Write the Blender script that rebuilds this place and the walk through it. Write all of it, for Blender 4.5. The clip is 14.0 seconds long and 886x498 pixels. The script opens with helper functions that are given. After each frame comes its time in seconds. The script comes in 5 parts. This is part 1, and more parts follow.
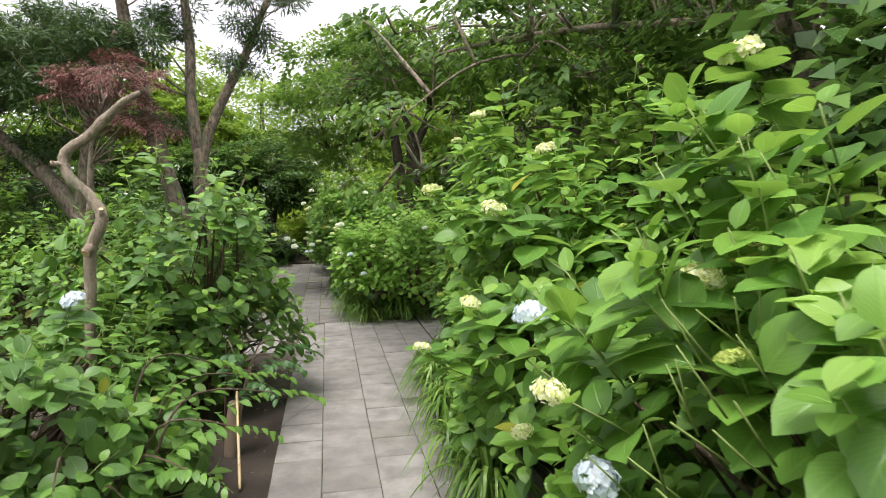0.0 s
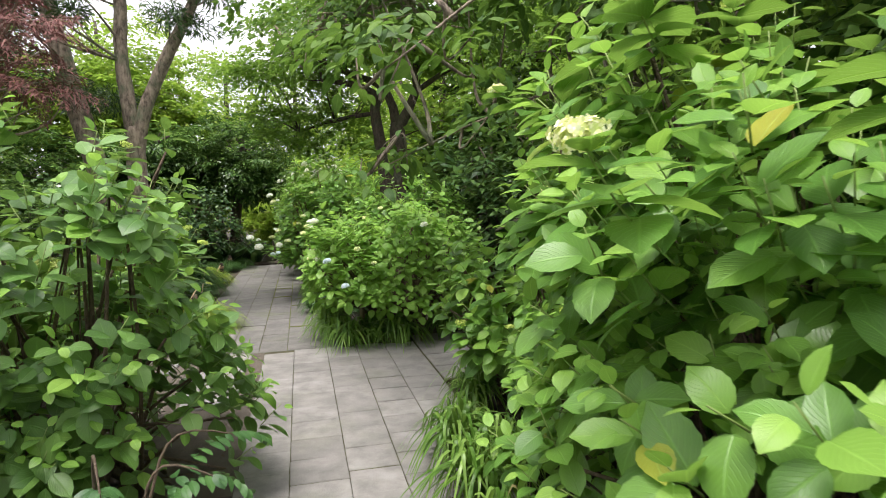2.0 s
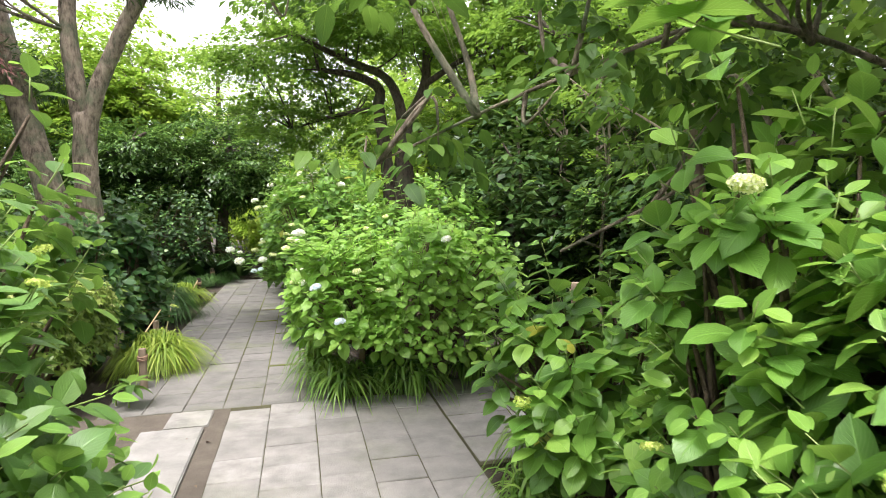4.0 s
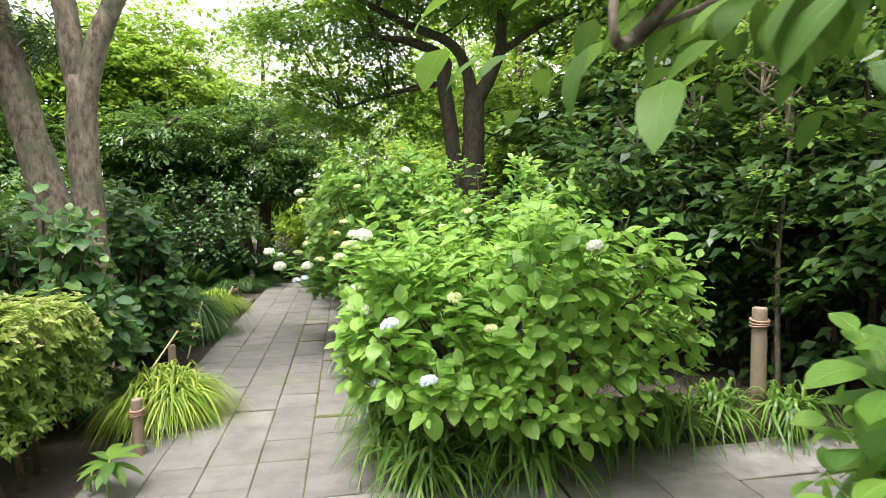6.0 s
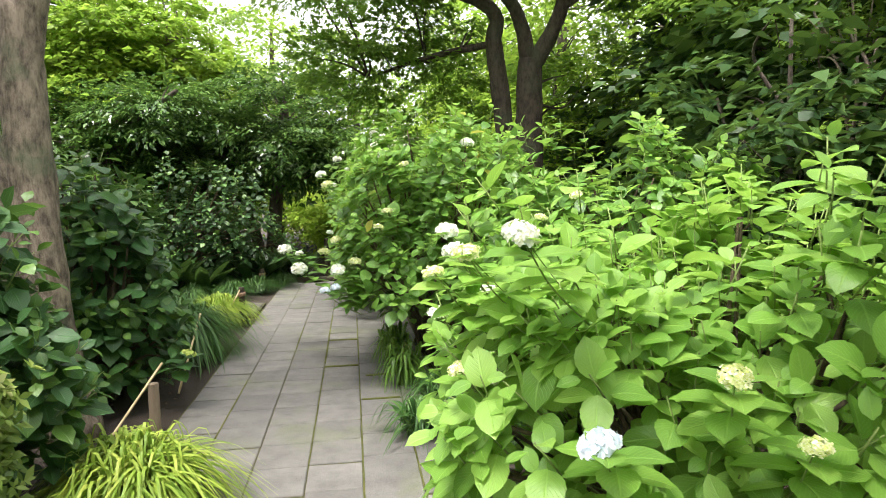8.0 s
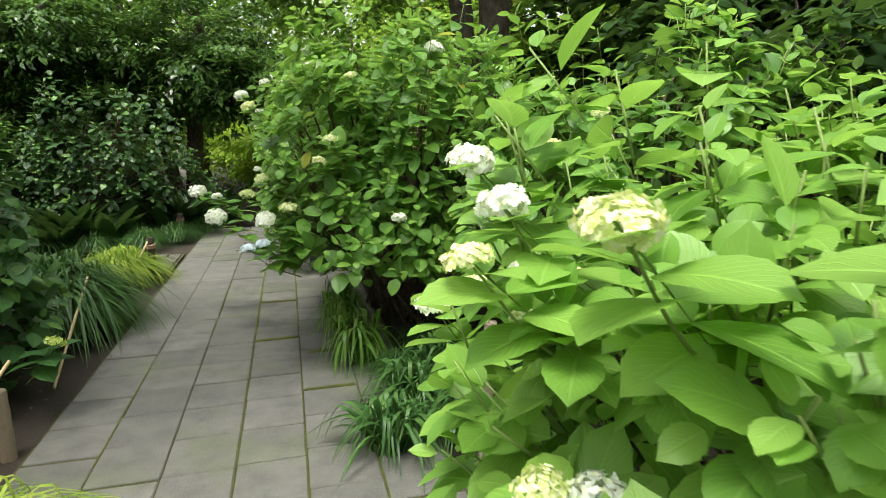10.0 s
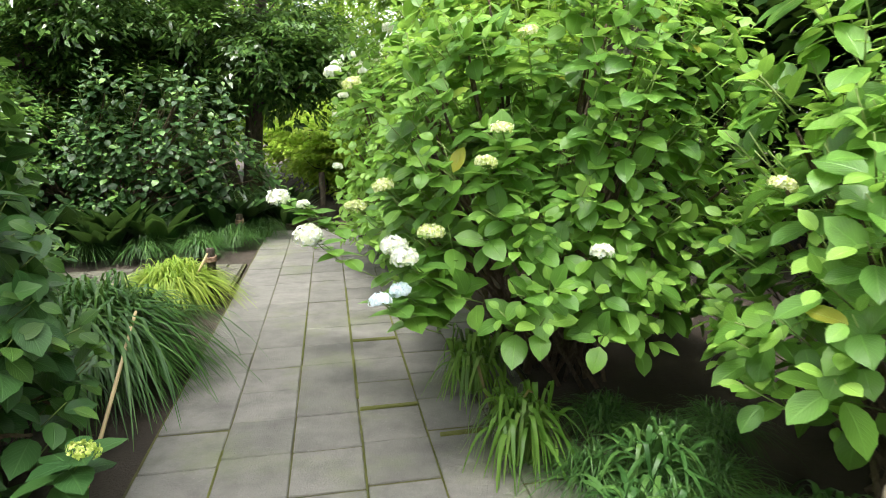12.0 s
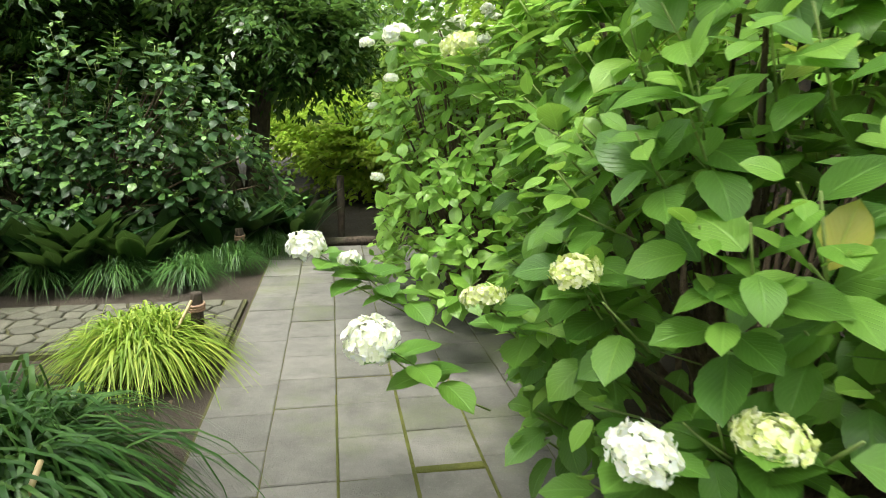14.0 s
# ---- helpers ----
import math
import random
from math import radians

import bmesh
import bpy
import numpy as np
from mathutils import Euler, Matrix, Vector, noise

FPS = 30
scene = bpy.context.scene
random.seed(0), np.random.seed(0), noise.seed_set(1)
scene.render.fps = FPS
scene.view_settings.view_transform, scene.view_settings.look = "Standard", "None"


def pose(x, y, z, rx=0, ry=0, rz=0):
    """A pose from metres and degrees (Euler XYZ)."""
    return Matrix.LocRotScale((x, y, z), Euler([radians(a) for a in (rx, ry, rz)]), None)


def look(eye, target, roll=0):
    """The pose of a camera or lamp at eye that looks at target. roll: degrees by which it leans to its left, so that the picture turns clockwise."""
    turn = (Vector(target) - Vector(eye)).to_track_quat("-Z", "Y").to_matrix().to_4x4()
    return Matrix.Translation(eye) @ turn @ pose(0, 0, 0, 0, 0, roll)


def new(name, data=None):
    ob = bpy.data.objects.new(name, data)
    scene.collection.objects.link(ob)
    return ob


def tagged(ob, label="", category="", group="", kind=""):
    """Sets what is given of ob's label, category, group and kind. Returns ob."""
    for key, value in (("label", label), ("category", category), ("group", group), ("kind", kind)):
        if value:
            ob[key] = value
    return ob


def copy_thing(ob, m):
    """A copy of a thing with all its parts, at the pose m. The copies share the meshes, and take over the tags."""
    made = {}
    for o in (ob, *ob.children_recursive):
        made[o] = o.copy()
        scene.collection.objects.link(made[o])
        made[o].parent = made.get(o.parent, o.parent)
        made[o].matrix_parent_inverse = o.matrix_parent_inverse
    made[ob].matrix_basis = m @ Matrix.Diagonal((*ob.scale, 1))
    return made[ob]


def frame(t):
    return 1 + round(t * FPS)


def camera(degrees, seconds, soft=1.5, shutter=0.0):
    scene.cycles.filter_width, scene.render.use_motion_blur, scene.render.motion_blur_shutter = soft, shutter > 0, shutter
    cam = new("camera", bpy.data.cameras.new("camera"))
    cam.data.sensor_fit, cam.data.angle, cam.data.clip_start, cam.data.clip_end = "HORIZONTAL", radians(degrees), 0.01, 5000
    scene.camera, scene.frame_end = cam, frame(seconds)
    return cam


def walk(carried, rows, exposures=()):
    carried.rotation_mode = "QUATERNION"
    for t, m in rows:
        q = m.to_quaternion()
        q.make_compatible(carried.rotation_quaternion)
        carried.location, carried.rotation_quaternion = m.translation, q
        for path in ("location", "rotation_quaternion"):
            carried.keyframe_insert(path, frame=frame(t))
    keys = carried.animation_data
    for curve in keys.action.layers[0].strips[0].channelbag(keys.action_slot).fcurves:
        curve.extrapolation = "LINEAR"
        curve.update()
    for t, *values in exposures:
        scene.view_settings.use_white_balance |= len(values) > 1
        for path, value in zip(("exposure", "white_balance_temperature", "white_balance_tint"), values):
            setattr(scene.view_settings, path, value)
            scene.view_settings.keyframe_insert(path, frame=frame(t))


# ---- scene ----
cam = camera(72.1, 14.0, 0.7, 0.2)
PATH = [
    (0, (0.2, -0.282, 1.653), (0.153, 1.712, 1.505), -1.1),
    (0.5, (0.115, 0.253, 1.659), (0.081, 2.246, 1.497), -1.3),
    (1, (-0.031, 0.716, 1.653), (-0.041, 2.709, 1.488), -1.2),
    (1.5, (-0.077, 1.219, 1.644), (-0.051, 3.211, 1.472), -1.5),
    (2, (-0.162, 1.678, 1.628), (-0.129, 3.671, 1.453), -1.6),
    (2.2, (-0.216, 1.859, 1.621), (-0.178, 3.851, 1.453), -1.5),
    (4.3, (-0.397, 3.58, 1.598), (-0.364, 5.575, 1.454), -0.8),
    (4.5, (-0.429, 3.762, 1.609), (-0.414, 5.757, 1.459), -0.8),
    (5, (-0.6, 4.204, 1.585), (-0.627, 6.199, 1.439), -0.6),
    (5.5, (-0.687, 4.691, 1.566), (-0.74, 6.685, 1.414), -0.8),
    (6, (-0.849, 5.126, 1.555), (-0.954, 7.118, 1.401), -1.0),
    (6.5, (-1.053, 5.542, 1.527), (-1.168, 7.533, 1.375), -0.8),
    (7, (-1.207, 5.999, 1.531), (-1.331, 7.988, 1.363), -1.0),
    (7.2, (-1.272, 6.166, 1.539), (-1.405, 8.154, 1.367), -1.0),
    (9.3, (-1.631, 7.416, 1.395), (-1.681, 9.4, 1.152), -0.6),
    (9.5, (-1.641, 7.524, 1.402), (-1.644, 9.5, 1.088), -0.9),
    (10, (-1.687, 7.813, 1.418), (-1.622, 9.773, 1.028), -1.2),
    (10.5, (-1.864, 8.046, 1.408), (-1.786, 10.0, 0.993), -1.1),
    (11, (-2.098, 8.324, 1.413), (-2.037, 10.281, 1.005), -0.8),
    (11.5, (-2.226, 8.728, 1.405), (-2.219, 10.685, 0.995), -0.9),
    (12, (-2.352, 9.071, 1.397), (-2.412, 11.027, 0.987), -0.8),
    (12.5, (-2.512, 9.443, 1.427), (-2.574, 11.4, 1.022), -0.4),
    (13, (-2.599, 9.876, 1.438), (-2.665, 11.834, 1.038), -0.2),
    (13.5, (-2.763, 10.262, 1.41), (-2.828, 12.221, 1.011), 0.1),
    (14, (-2.902, 10.605, 1.406), (-2.961, 12.559, 0.981), 0.8),
]
walk(cam, [(t, look(eye, target, roll)) for t, eye, target, roll in PATH], [(0, 1.3, 6500, 17), (2.2, 1.55, 6450, 18), (4.5, 2.1, 6450, 18), (7.0, 2.15, 6500, 16), (9.5, 1.75, 6600, 10), (10.1, 1.6, 6600, 6), (10.6, 1.55, 6600, 6), (11.2, 2.05, 6500, 8), (12.0, 2.3, 6500, 10), (13.0, 2.3, 6500, 10), (14, 2.15, 6700, 5)])

# ---- light ----
world = bpy.data.worlds.new("overcast_sky")
scene.world = world
world.use_nodes = True
wn = world.node_tree.nodes
sky = wn.new("ShaderNodeTexSky")
sky.sky_type, sky.sun_disc = "NISHITA", False
sky.sun_elevation, sky.sun_rotation = radians(73), radians(-149)
sky.air_density, sky.dust_density = 1.0, 3.0
soft_sky = wn.new("ShaderNodeHueSaturation")
soft_sky.inputs["Saturation"].default_value = 0.12
world.node_tree.links.new(sky.outputs[0], soft_sky.inputs["Color"])
world.node_tree.links.new(soft_sky.outputs[0], wn["Background"].inputs["Color"])
wn["Background"].inputs["Strength"].default_value = 0.15
sun = new("sun", bpy.data.lights.new("sun", "SUN"))
sun.data.energy, sun.data.angle, sun.data.color = 1.5, radians(25), (1.0, 0.97, 0.9)
sun.matrix_world = look((-4, 3, 19), (-1, 8, 0))


# ---- materials ----
class Nodes:
    """A material's node tree with short calls."""

    def __init__(self, name):
        self.mat = bpy.data.materials.new(name)
        self.mat.use_nodes = True
        self.tree = self.mat.node_tree
        self.bsdf = self.tree.nodes["Principled BSDF"]
        self.out = self.tree.nodes["Material Output"]

    def add(self, kind, **values):
        node = self.tree.nodes.new(kind)
        for key, value in values.items():
            node.inputs[key.replace("_", " ")].default_value = value
        return node

    def link(self, a, b):
        self.tree.links.new(a, b)

    def math(self, op, a, b=0.0):
        node = self.tree.nodes.new("ShaderNodeMath")
        node.operation = op
        for n, v in enumerate((a, b)):
            if isinstance(v, (int, float)):
                node.inputs[n].default_value = v
            else:
                self.link(v, node.inputs[n])
        return node.outputs[0]

    def noise(self, scale, detail=4.0, vector=None, rough=0.55):
        node = self.add("ShaderNodeTexNoise", Scale=scale, Detail=detail, Roughness=rough)
        if vector is not None:
            self.link(vector, node.inputs["Vector"])
        return node.outputs["Fac"]

    def ramp(self, fac, stops):
        node = self.tree.nodes.new("ShaderNodeValToRGB")
        els = node.color_ramp.elements
        while len(els) < len(stops):
            els.new(0.5)
        for el, (pos, colour) in zip(els, stops):
            el.position, el.color = pos, (*colour, 1)
        self.link(fac, node.inputs[0])
        return node.outputs[0]

    def mix(self, fac, a, b, mode="MIX"):
        node = self.tree.nodes.new("ShaderNodeMix")
        node.data_type, node.blend_type = "RGBA", mode
        for socket, v in ((node.inputs[0], fac), (node.inputs[6], a), (node.inputs[7], b)):
            if isinstance(v, (int, float)):
                socket.default_value = v
            elif isinstance(v, tuple):
                socket.default_value = (*v, 1)
            else:
                self.link(v, socket)
        return node.outputs[2]

    def bump(self, height, strength, distance):
        node = self.add("ShaderNodeBump", Strength=strength, Distance=distance)
        self.link(height, node.inputs["Height"])
        self.link(node.outputs[0], self.bsdf.inputs["Normal"])
        return node.outputs[0]

    def place(self):
        return self.tree.nodes.new("ShaderNodeNewGeometry").outputs["Position"]

    def chance(self):
        """A random number for each object and each loose piece of a mesh."""
        ob = self.tree.nodes.new("ShaderNodeObjectInfo").outputs["Random"]
        piece = self.tree.nodes.new("ShaderNodeNewGeometry").outputs["Random Per Island"]
        return self.math("FRACT", self.math("ADD", ob, piece))


def leaf_material(name, dark, mid, light, rough=0.45, glow=0.35, veins=1.0, lateral=9.0, old=None, gloss=0.3):
    n = Nodes(name)
    chance = n.chance()
    stops = [(0.0, dark), (0.5, mid), (1.0, light)]
    if old:
        stops = [(0.0, dark), (0.5, mid), (0.992, light), (0.996, old)]
    colour = n.ramp(chance, stops)
    blotch = n.noise(14.0, 3.0, n.place())
    colour = n.mix(n.math("MULTIPLY", blotch, 0.45), colour, tuple(0.45 * c for c in dark))
    height = blotch
    if veins:
        uv = n.tree.nodes.new("ShaderNodeUVMap").outputs[0]
        split = n.tree.nodes.new("ShaderNodeSeparateXYZ")
        n.link(uv, split.inputs[0])
        side = n.math("ABSOLUTE", n.math("SUBTRACT", split.outputs[0], 0.5))
        rib = n.math("SUBTRACT", 1.0, n.math("MINIMUM", n.math("MULTIPLY", side, 22.0), 1.0))
        wave = n.math("SINE", n.math("MULTIPLY", n.math("SUBTRACT", split.outputs[1], n.math("MULTIPLY", side, 0.9)), lateral * 6.283))
        thin = n.math("POWER", n.math("MAXIMUM", wave, 0.0), 9.0)
        vein = n.math("MAXIMUM", rib, n.math("MULTIPLY", thin, 0.55))
        colour = n.mix(n.math("MULTIPLY", vein, 0.3 * veins), colour, tuple(min(1.0, 1.5 * c + 0.03) for c in light))
        height = n.math("SUBTRACT", n.math("MULTIPLY", blotch, 0.4), vein)
    n.link(colour, n.bsdf.inputs["Base Color"])
    n.bsdf.inputs["Roughness"].default_value, n.bsdf.inputs["Specular IOR Level"].default_value = rough, gloss
    normal = n.bump(height, 0.35, 0.004)
    through_leaf = n.tree.nodes.new("ShaderNodeBsdfTranslucent")
    n.link(n.mix((0.6 if mid[1] > 0.2 else 0.22) if dark[1] > dark[0] else 0.0, colour, (0.29, 0.47, 0.07)), through_leaf.inputs["Color"])
    n.link(normal, through_leaf.inputs["Normal"])
    both = n.add("ShaderNodeMixShader", Fac=glow)
    n.link(n.bsdf.outputs[0], both.inputs[1])
    n.link(through_leaf.outputs[0], both.inputs[2])
    n.link(both.outputs[0], n.out.inputs["Surface"])
    return n.mat


def bark_material(name, dark, light, scale=9.0, moss=0.0):
    n = Nodes(name)
    stretch = n.add("ShaderNodeMapping")
    stretch.inputs["Scale"].default_value = (1.0, 1.0, 0.4)
    n.link(n.place(), stretch.inputs["Vector"])
    grain = n.noise(scale * 3.0, 8.0, stretch.outputs[0], 0.7)
    broad = n.noise(scale * 0.35, 3.0, n.place())
    colour = n.ramp(grain, [(0.36, dark), (0.60, light)])
    colour = n.mix(n.math("MULTIPLY", broad, 0.5), colour, tuple(0.6 * c for c in dark))
    if moss:
        patch = n.ramp(n.noise(scale * 0.5, 5.0, n.place()), [(0.5, (0, 0, 0)), (0.68, (moss, moss, moss))])
        colour = n.mix(patch, colour, (0.10, 0.14, 0.07))
    n.link(colour, n.bsdf.inputs["Base Color"])
    n.bsdf.inputs["Roughness"].default_value = 0.9
    n.bump(grain, 1.0, 0.035)
    return n.mat


def paving_material(name, dark, light, algae=0.5):
    n = Nodes(name)
    where = n.place()
    grain = n.noise(260.0, 6.0, where, 0.7)
    patch = n.noise(5.5, 5.0, where, 0.6)
    speck = n.noise(90.0, 2.0, where, 0.5)
    colour = n.mix(n.chance(), dark, light)
    colour = n.mix(n.ramp(patch, [(0.35, (0, 0, 0)), (0.7, (0.75, 0.75, 0.75))]), colour, tuple(0.55 * c for c in dark))
    colour = n.mix(n.ramp(speck, [(0.6, (0, 0, 0)), (0.8, (0.22, 0.22, 0.22))]), colour, (0.42, 0.41, 0.38))
    colour = n.mix(n.math("MULTIPLY", n.math("SUBTRACT", grain, 0.35), 0.8), colour, (0.10, 0.098, 0.09), "MIX")
    green = n.ramp(n.noise(1.7, 6.0, where, 0.65), [(0.52, (0, 0, 0)), (0.75, (algae, algae, algae))])
    colour = n.mix(green, colour, (0.13, 0.15, 0.07))
    n.link(colour, n.bsdf.inputs["Base Color"])
    n.bsdf.inputs["Roughness"].default_value = 0.82
    n.bump(n.math("ADD", grain, n.math("MULTIPLY", speck, 1.2)), 0.8, 0.006)
    return n.mat


def ground_material(name, a, b, c, scale=1.0):
    n = Nodes(name)
    where = n.place()
    colour = n.ramp(n.noise(2.5 * scale, 6.0, where, 0.6), [(0.3, a), (0.55, b), (0.75, c)])
    fine = n.noise(70.0 * scale, 5.0, where, 0.7)
    colour = n.mix(n.math("MULTIPLY", fine, 0.8), colour, tuple(0.4 * v for v in a))
    n.link(colour, n.bsdf.inputs["Base Color"])
    n.bsdf.inputs["Roughness"].default_value = 0.95
    n.bump(fine, 0.8, 0.03)
    return n.mat


def plain_material(name, dark, light, rough=0.7, scale=30.0, metal=0.0, stretch=(1, 1, 1)):
    n = Nodes(name)
    m = n.add("ShaderNodeMapping")
    m.inputs["Scale"].default_value = stretch
    n.link(n.place(), m.inputs["Vector"])
    g = n.noise(scale, 6.0, m.outputs[0], 0.65)
    colour = n.mix(g, dark, light)
    colour = n.mix(n.math("MULTIPLY", n.chance(), 0.35), colour, dark)
    n.link(colour, n.bsdf.inputs["Base Color"])
    n.bsdf.inputs["Roughness"].default_value, n.bsdf.inputs["Metallic"].default_value = rough, metal
    n.bump(g, 0.3, 0.004)
    return n.mat


def petal_material(name, a, b, c):
    n = Nodes(name)
    colour = n.ramp(n.chance(), [(0.1, a), (0.6, b), (0.95, c)])
    n.link(colour, n.bsdf.inputs["Base Color"])
    n.bsdf.inputs["Roughness"].default_value = 0.7
    t = n.tree.nodes.new("ShaderNodeBsdfTranslucent")
    n.link(colour, t.inputs["Color"])
    both = n.add("ShaderNodeMixShader", Fac=0.3)
    n.link(n.bsdf.outputs[0], both.inputs[1])
    n.link(t.outputs[0], both.inputs[2])
    n.link(both.outputs[0], n.out.inputs["Surface"])
    return n.mat


M_LEAF = leaf_material("hydrangea_leaf", (0.08, 0.20, 0.034), (0.13, 0.29, 0.045), (0.19, 0.38, 0.058), 0.37, 0.38, old=(0.42, 0.40, 0.05), gloss=0.45)
M_LEAF_DULL = leaf_material("dull_hydrangea_leaf", (0.055, 0.135, 0.026), (0.085, 0.19, 0.032), (0.13, 0.26, 0.04), 0.40, 0.33, gloss=0.45)
M_LEAF_FRESH = leaf_material("fresh_hydrangea_leaf", (0.17, 0.36, 0.055), (0.25, 0.48, 0.075), (0.35, 0.58, 0.11), 0.38, 0.48, gloss=0.5)
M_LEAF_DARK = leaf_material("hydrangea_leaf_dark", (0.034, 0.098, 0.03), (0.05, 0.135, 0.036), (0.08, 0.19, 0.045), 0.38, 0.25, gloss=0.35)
M_LEAF_MID = leaf_material("mid_green_hydrangea_leaf", (0.075, 0.175, 0.042), (0.12, 0.25, 0.055), (0.17, 0.32, 0.068), 0.36, 0.3, gloss=0.4)
# Shaded copy of the hydrangea leaf: deep shade is put into its colour.
M_LEAF_DEEP = leaf_material("shade_darkened_hydrangea_leaf", (0.022, 0.064, 0.02), (0.035, 0.092, 0.025), (0.065, 0.145, 0.035), 0.38, 0.22, gloss=0.3)
M_LEAF_TREE = leaf_material("tree_leaf", (0.05, 0.12, 0.025), (0.09, 0.19, 0.03), (0.15, 0.27, 0.035), 0.5, 0.42, veins=0.6)
M_LEAF_MAPLE = leaf_material("maple_leaf", (0.08, 0.17, 0.02), (0.12, 0.24, 0.025), (0.19, 0.32, 0.03), 0.55, 0.5, veins=0)
M_LEAF_EVER = leaf_material("evergreen_leaf", (0.045, 0.11, 0.028), (0.085, 0.18, 0.04), (0.17, 0.31, 0.065), 0.24, 0.3, veins=0, gloss=0.6)
# Leaf colour darkened to stand for the gloom of the right-hand thicket.
M_LEAF_SHADE_DARKENED = leaf_material("shade_darkened_leaf", (0.022, 0.06, 0.016), (0.038, 0.09, 0.02), (0.08, 0.16, 0.03), 0.4, 0.25, veins=0)
# Yellow-green leaf colour raised to stand for open sunlight at the far end.
M_LEAF_SUN_BRIGHTENED = leaf_material("sun_brightened_shrub_leaf", (0.24, 0.40, 0.03), (0.38, 0.54, 0.05), (0.52, 0.62, 0.09), 0.5, 0.55, veins=0)
M_LEAF_PINE = leaf_material("podocarpus_leaf", (0.03, 0.07, 0.02), (0.05, 0.11, 0.03), (0.09, 0.16, 0.04), 0.4, 0.2, veins=0)
M_LEAF_RED = leaf_material("red_maple_leaf", (0.14, 0.06, 0.055), (0.21, 0.09, 0.075), (0.28, 0.13, 0.10), 0.6, 0.15, veins=0)
M_LEAF_AZALEA = leaf_material("older_azalea_leaf", (0.10, 0.17, 0.03), (0.17, 0.26, 0.045), (0.27, 0.36, 0.08), 0.45, 0.35, veins=0)
M_LEAF_LIME = leaf_material("azalea_leaf", (0.24, 0.35, 0.06), (0.42, 0.51, 0.12), (0.64, 0.66, 0.30), 0.45, 0.35, veins=0)
# Tree leaf with sunlight and backlight put into its brighter colour.
M_LEAF_SUN_TONED = leaf_material("sun_toned_tree_leaf", (0.14, 0.26, 0.02), (0.24, 0.38, 0.03), (0.38, 0.50, 0.05), 0.45, 0.55, veins=0)
M_LEAF_WILD = leaf_material("woodland_leaf", (0.06, 0.13, 0.02), (0.12, 0.23, 0.03), (0.22, 0.36, 0.04), 0.5, 0.45, veins=0)
M_GRASS_GOLD = leaf_material("golden_grass_blade", (0.15, 0.26, 0.03), (0.28, 0.40, 0.05), (0.44, 0.51, 0.09), 0.5, 0.35, veins=0)
M_GRASS_DARK = leaf_material("dark_grass_blade", (0.03, 0.09, 0.02), (0.06, 0.15, 0.035), (0.11, 0.22, 0.05), 0.4, 0.25, veins=0)
M_GRASS_MID = leaf_material("lily_turf_blade", (0.06, 0.14, 0.02), (0.12, 0.25, 0.04), (0.24, 0.38, 0.08), 0.33, 0.35, veins=0, old=(0.30, 0.20, 0.10))
M_ASPID = leaf_material("aspidistra_leaf", (0.018, 0.055, 0.018), (0.032, 0.082, 0.023), (0.065, 0.14, 0.035), 0.3, 0.15, veins=0.4, lateral=2.0)
M_STEM = bark_material("woody_stem", (0.10, 0.07, 0.045), (0.22, 0.16, 0.10), 20.0)
M_GREEN_STEM = plain_material("green_stem", (0.15, 0.22, 0.05), (0.24, 0.32, 0.09), 0.6)
M_BARK = bark_material("grey_brown_bark", (0.085, 0.065, 0.045), (0.40, 0.325, 0.24), 7.0, 0.75)
M_BARK_DARK = bark_material("dark_bark", (0.04, 0.03, 0.022), (0.12, 0.09, 0.065), 8.0, 0.3)
M_BARK_PALE = bark_material("pale_pruned_bark", (0.26, 0.20, 0.14), (0.48, 0.40, 0.30), 12.0, 0.5)
M_CUT = plain_material("cut_wood", (0.50, 0.33, 0.18), (0.68, 0.50, 0.30), 0.8, 60.0)
M_WOOD_POST = plain_material("weathered_post_wood", (0.15, 0.11, 0.075), (0.33, 0.26, 0.18), 0.85, 25.0, stretch=(6, 6, 0.8))
M_ROPE = plain_material("hemp_rope", (0.20, 0.12, 0.08), (0.38, 0.25, 0.17), 0.95, 160.0)
M_BAMBOO = plain_material("dry_bamboo", (0.38, 0.28, 0.14), (0.58, 0.46, 0.26), 0.5, 12.0)
M_PAVE = paving_material("grey_stone_paving", (0.215, 0.205, 0.185), (0.315, 0.302, 0.276), 0.3)
# Darker copy of the grey paving, with more green algae.
M_PAVE_DARKER = paving_material("darker_stone_paving", (0.14, 0.135, 0.12), (0.205, 0.196, 0.176), 0.75)
M_SLAB = paving_material("pale_granite_slab", (0.26, 0.25, 0.23), (0.33, 0.32, 0.29), 0.15)
M_COBBLE = paving_material("cobble_stone", (0.075, 0.073, 0.05), (0.13, 0.124, 0.09), 0.85)
M_JOINT = ground_material("mossy_joint", (0.06, 0.052, 0.035), (0.10, 0.10, 0.035), (0.15, 0.17, 0.035), 1.5)
M_MOSSY = ground_material("moss_filled_joint", (0.07, 0.065, 0.03), (0.12, 0.125, 0.03), (0.18, 0.20, 0.035), 1.2)
M_MOSS = ground_material("green_moss", (0.10, 0.12, 0.02), (0.17, 0.18, 0.03), (0.22, 0.24, 0.04), 3.0)
M_STRIP = ground_material("packed_earth_strip", (0.12, 0.10, 0.075), (0.18, 0.15, 0.115), (0.24, 0.21, 0.165), 2.0)
M_SOIL = ground_material("dark_garden_soil", (0.042, 0.032, 0.022), (0.07, 0.053, 0.038), (0.11, 0.086, 0.062))
M_ROOF = plain_material("grey_metal_roof", (0.10, 0.11, 0.12), (0.20, 0.215, 0.23), 0.45, 6.0, 0.6)
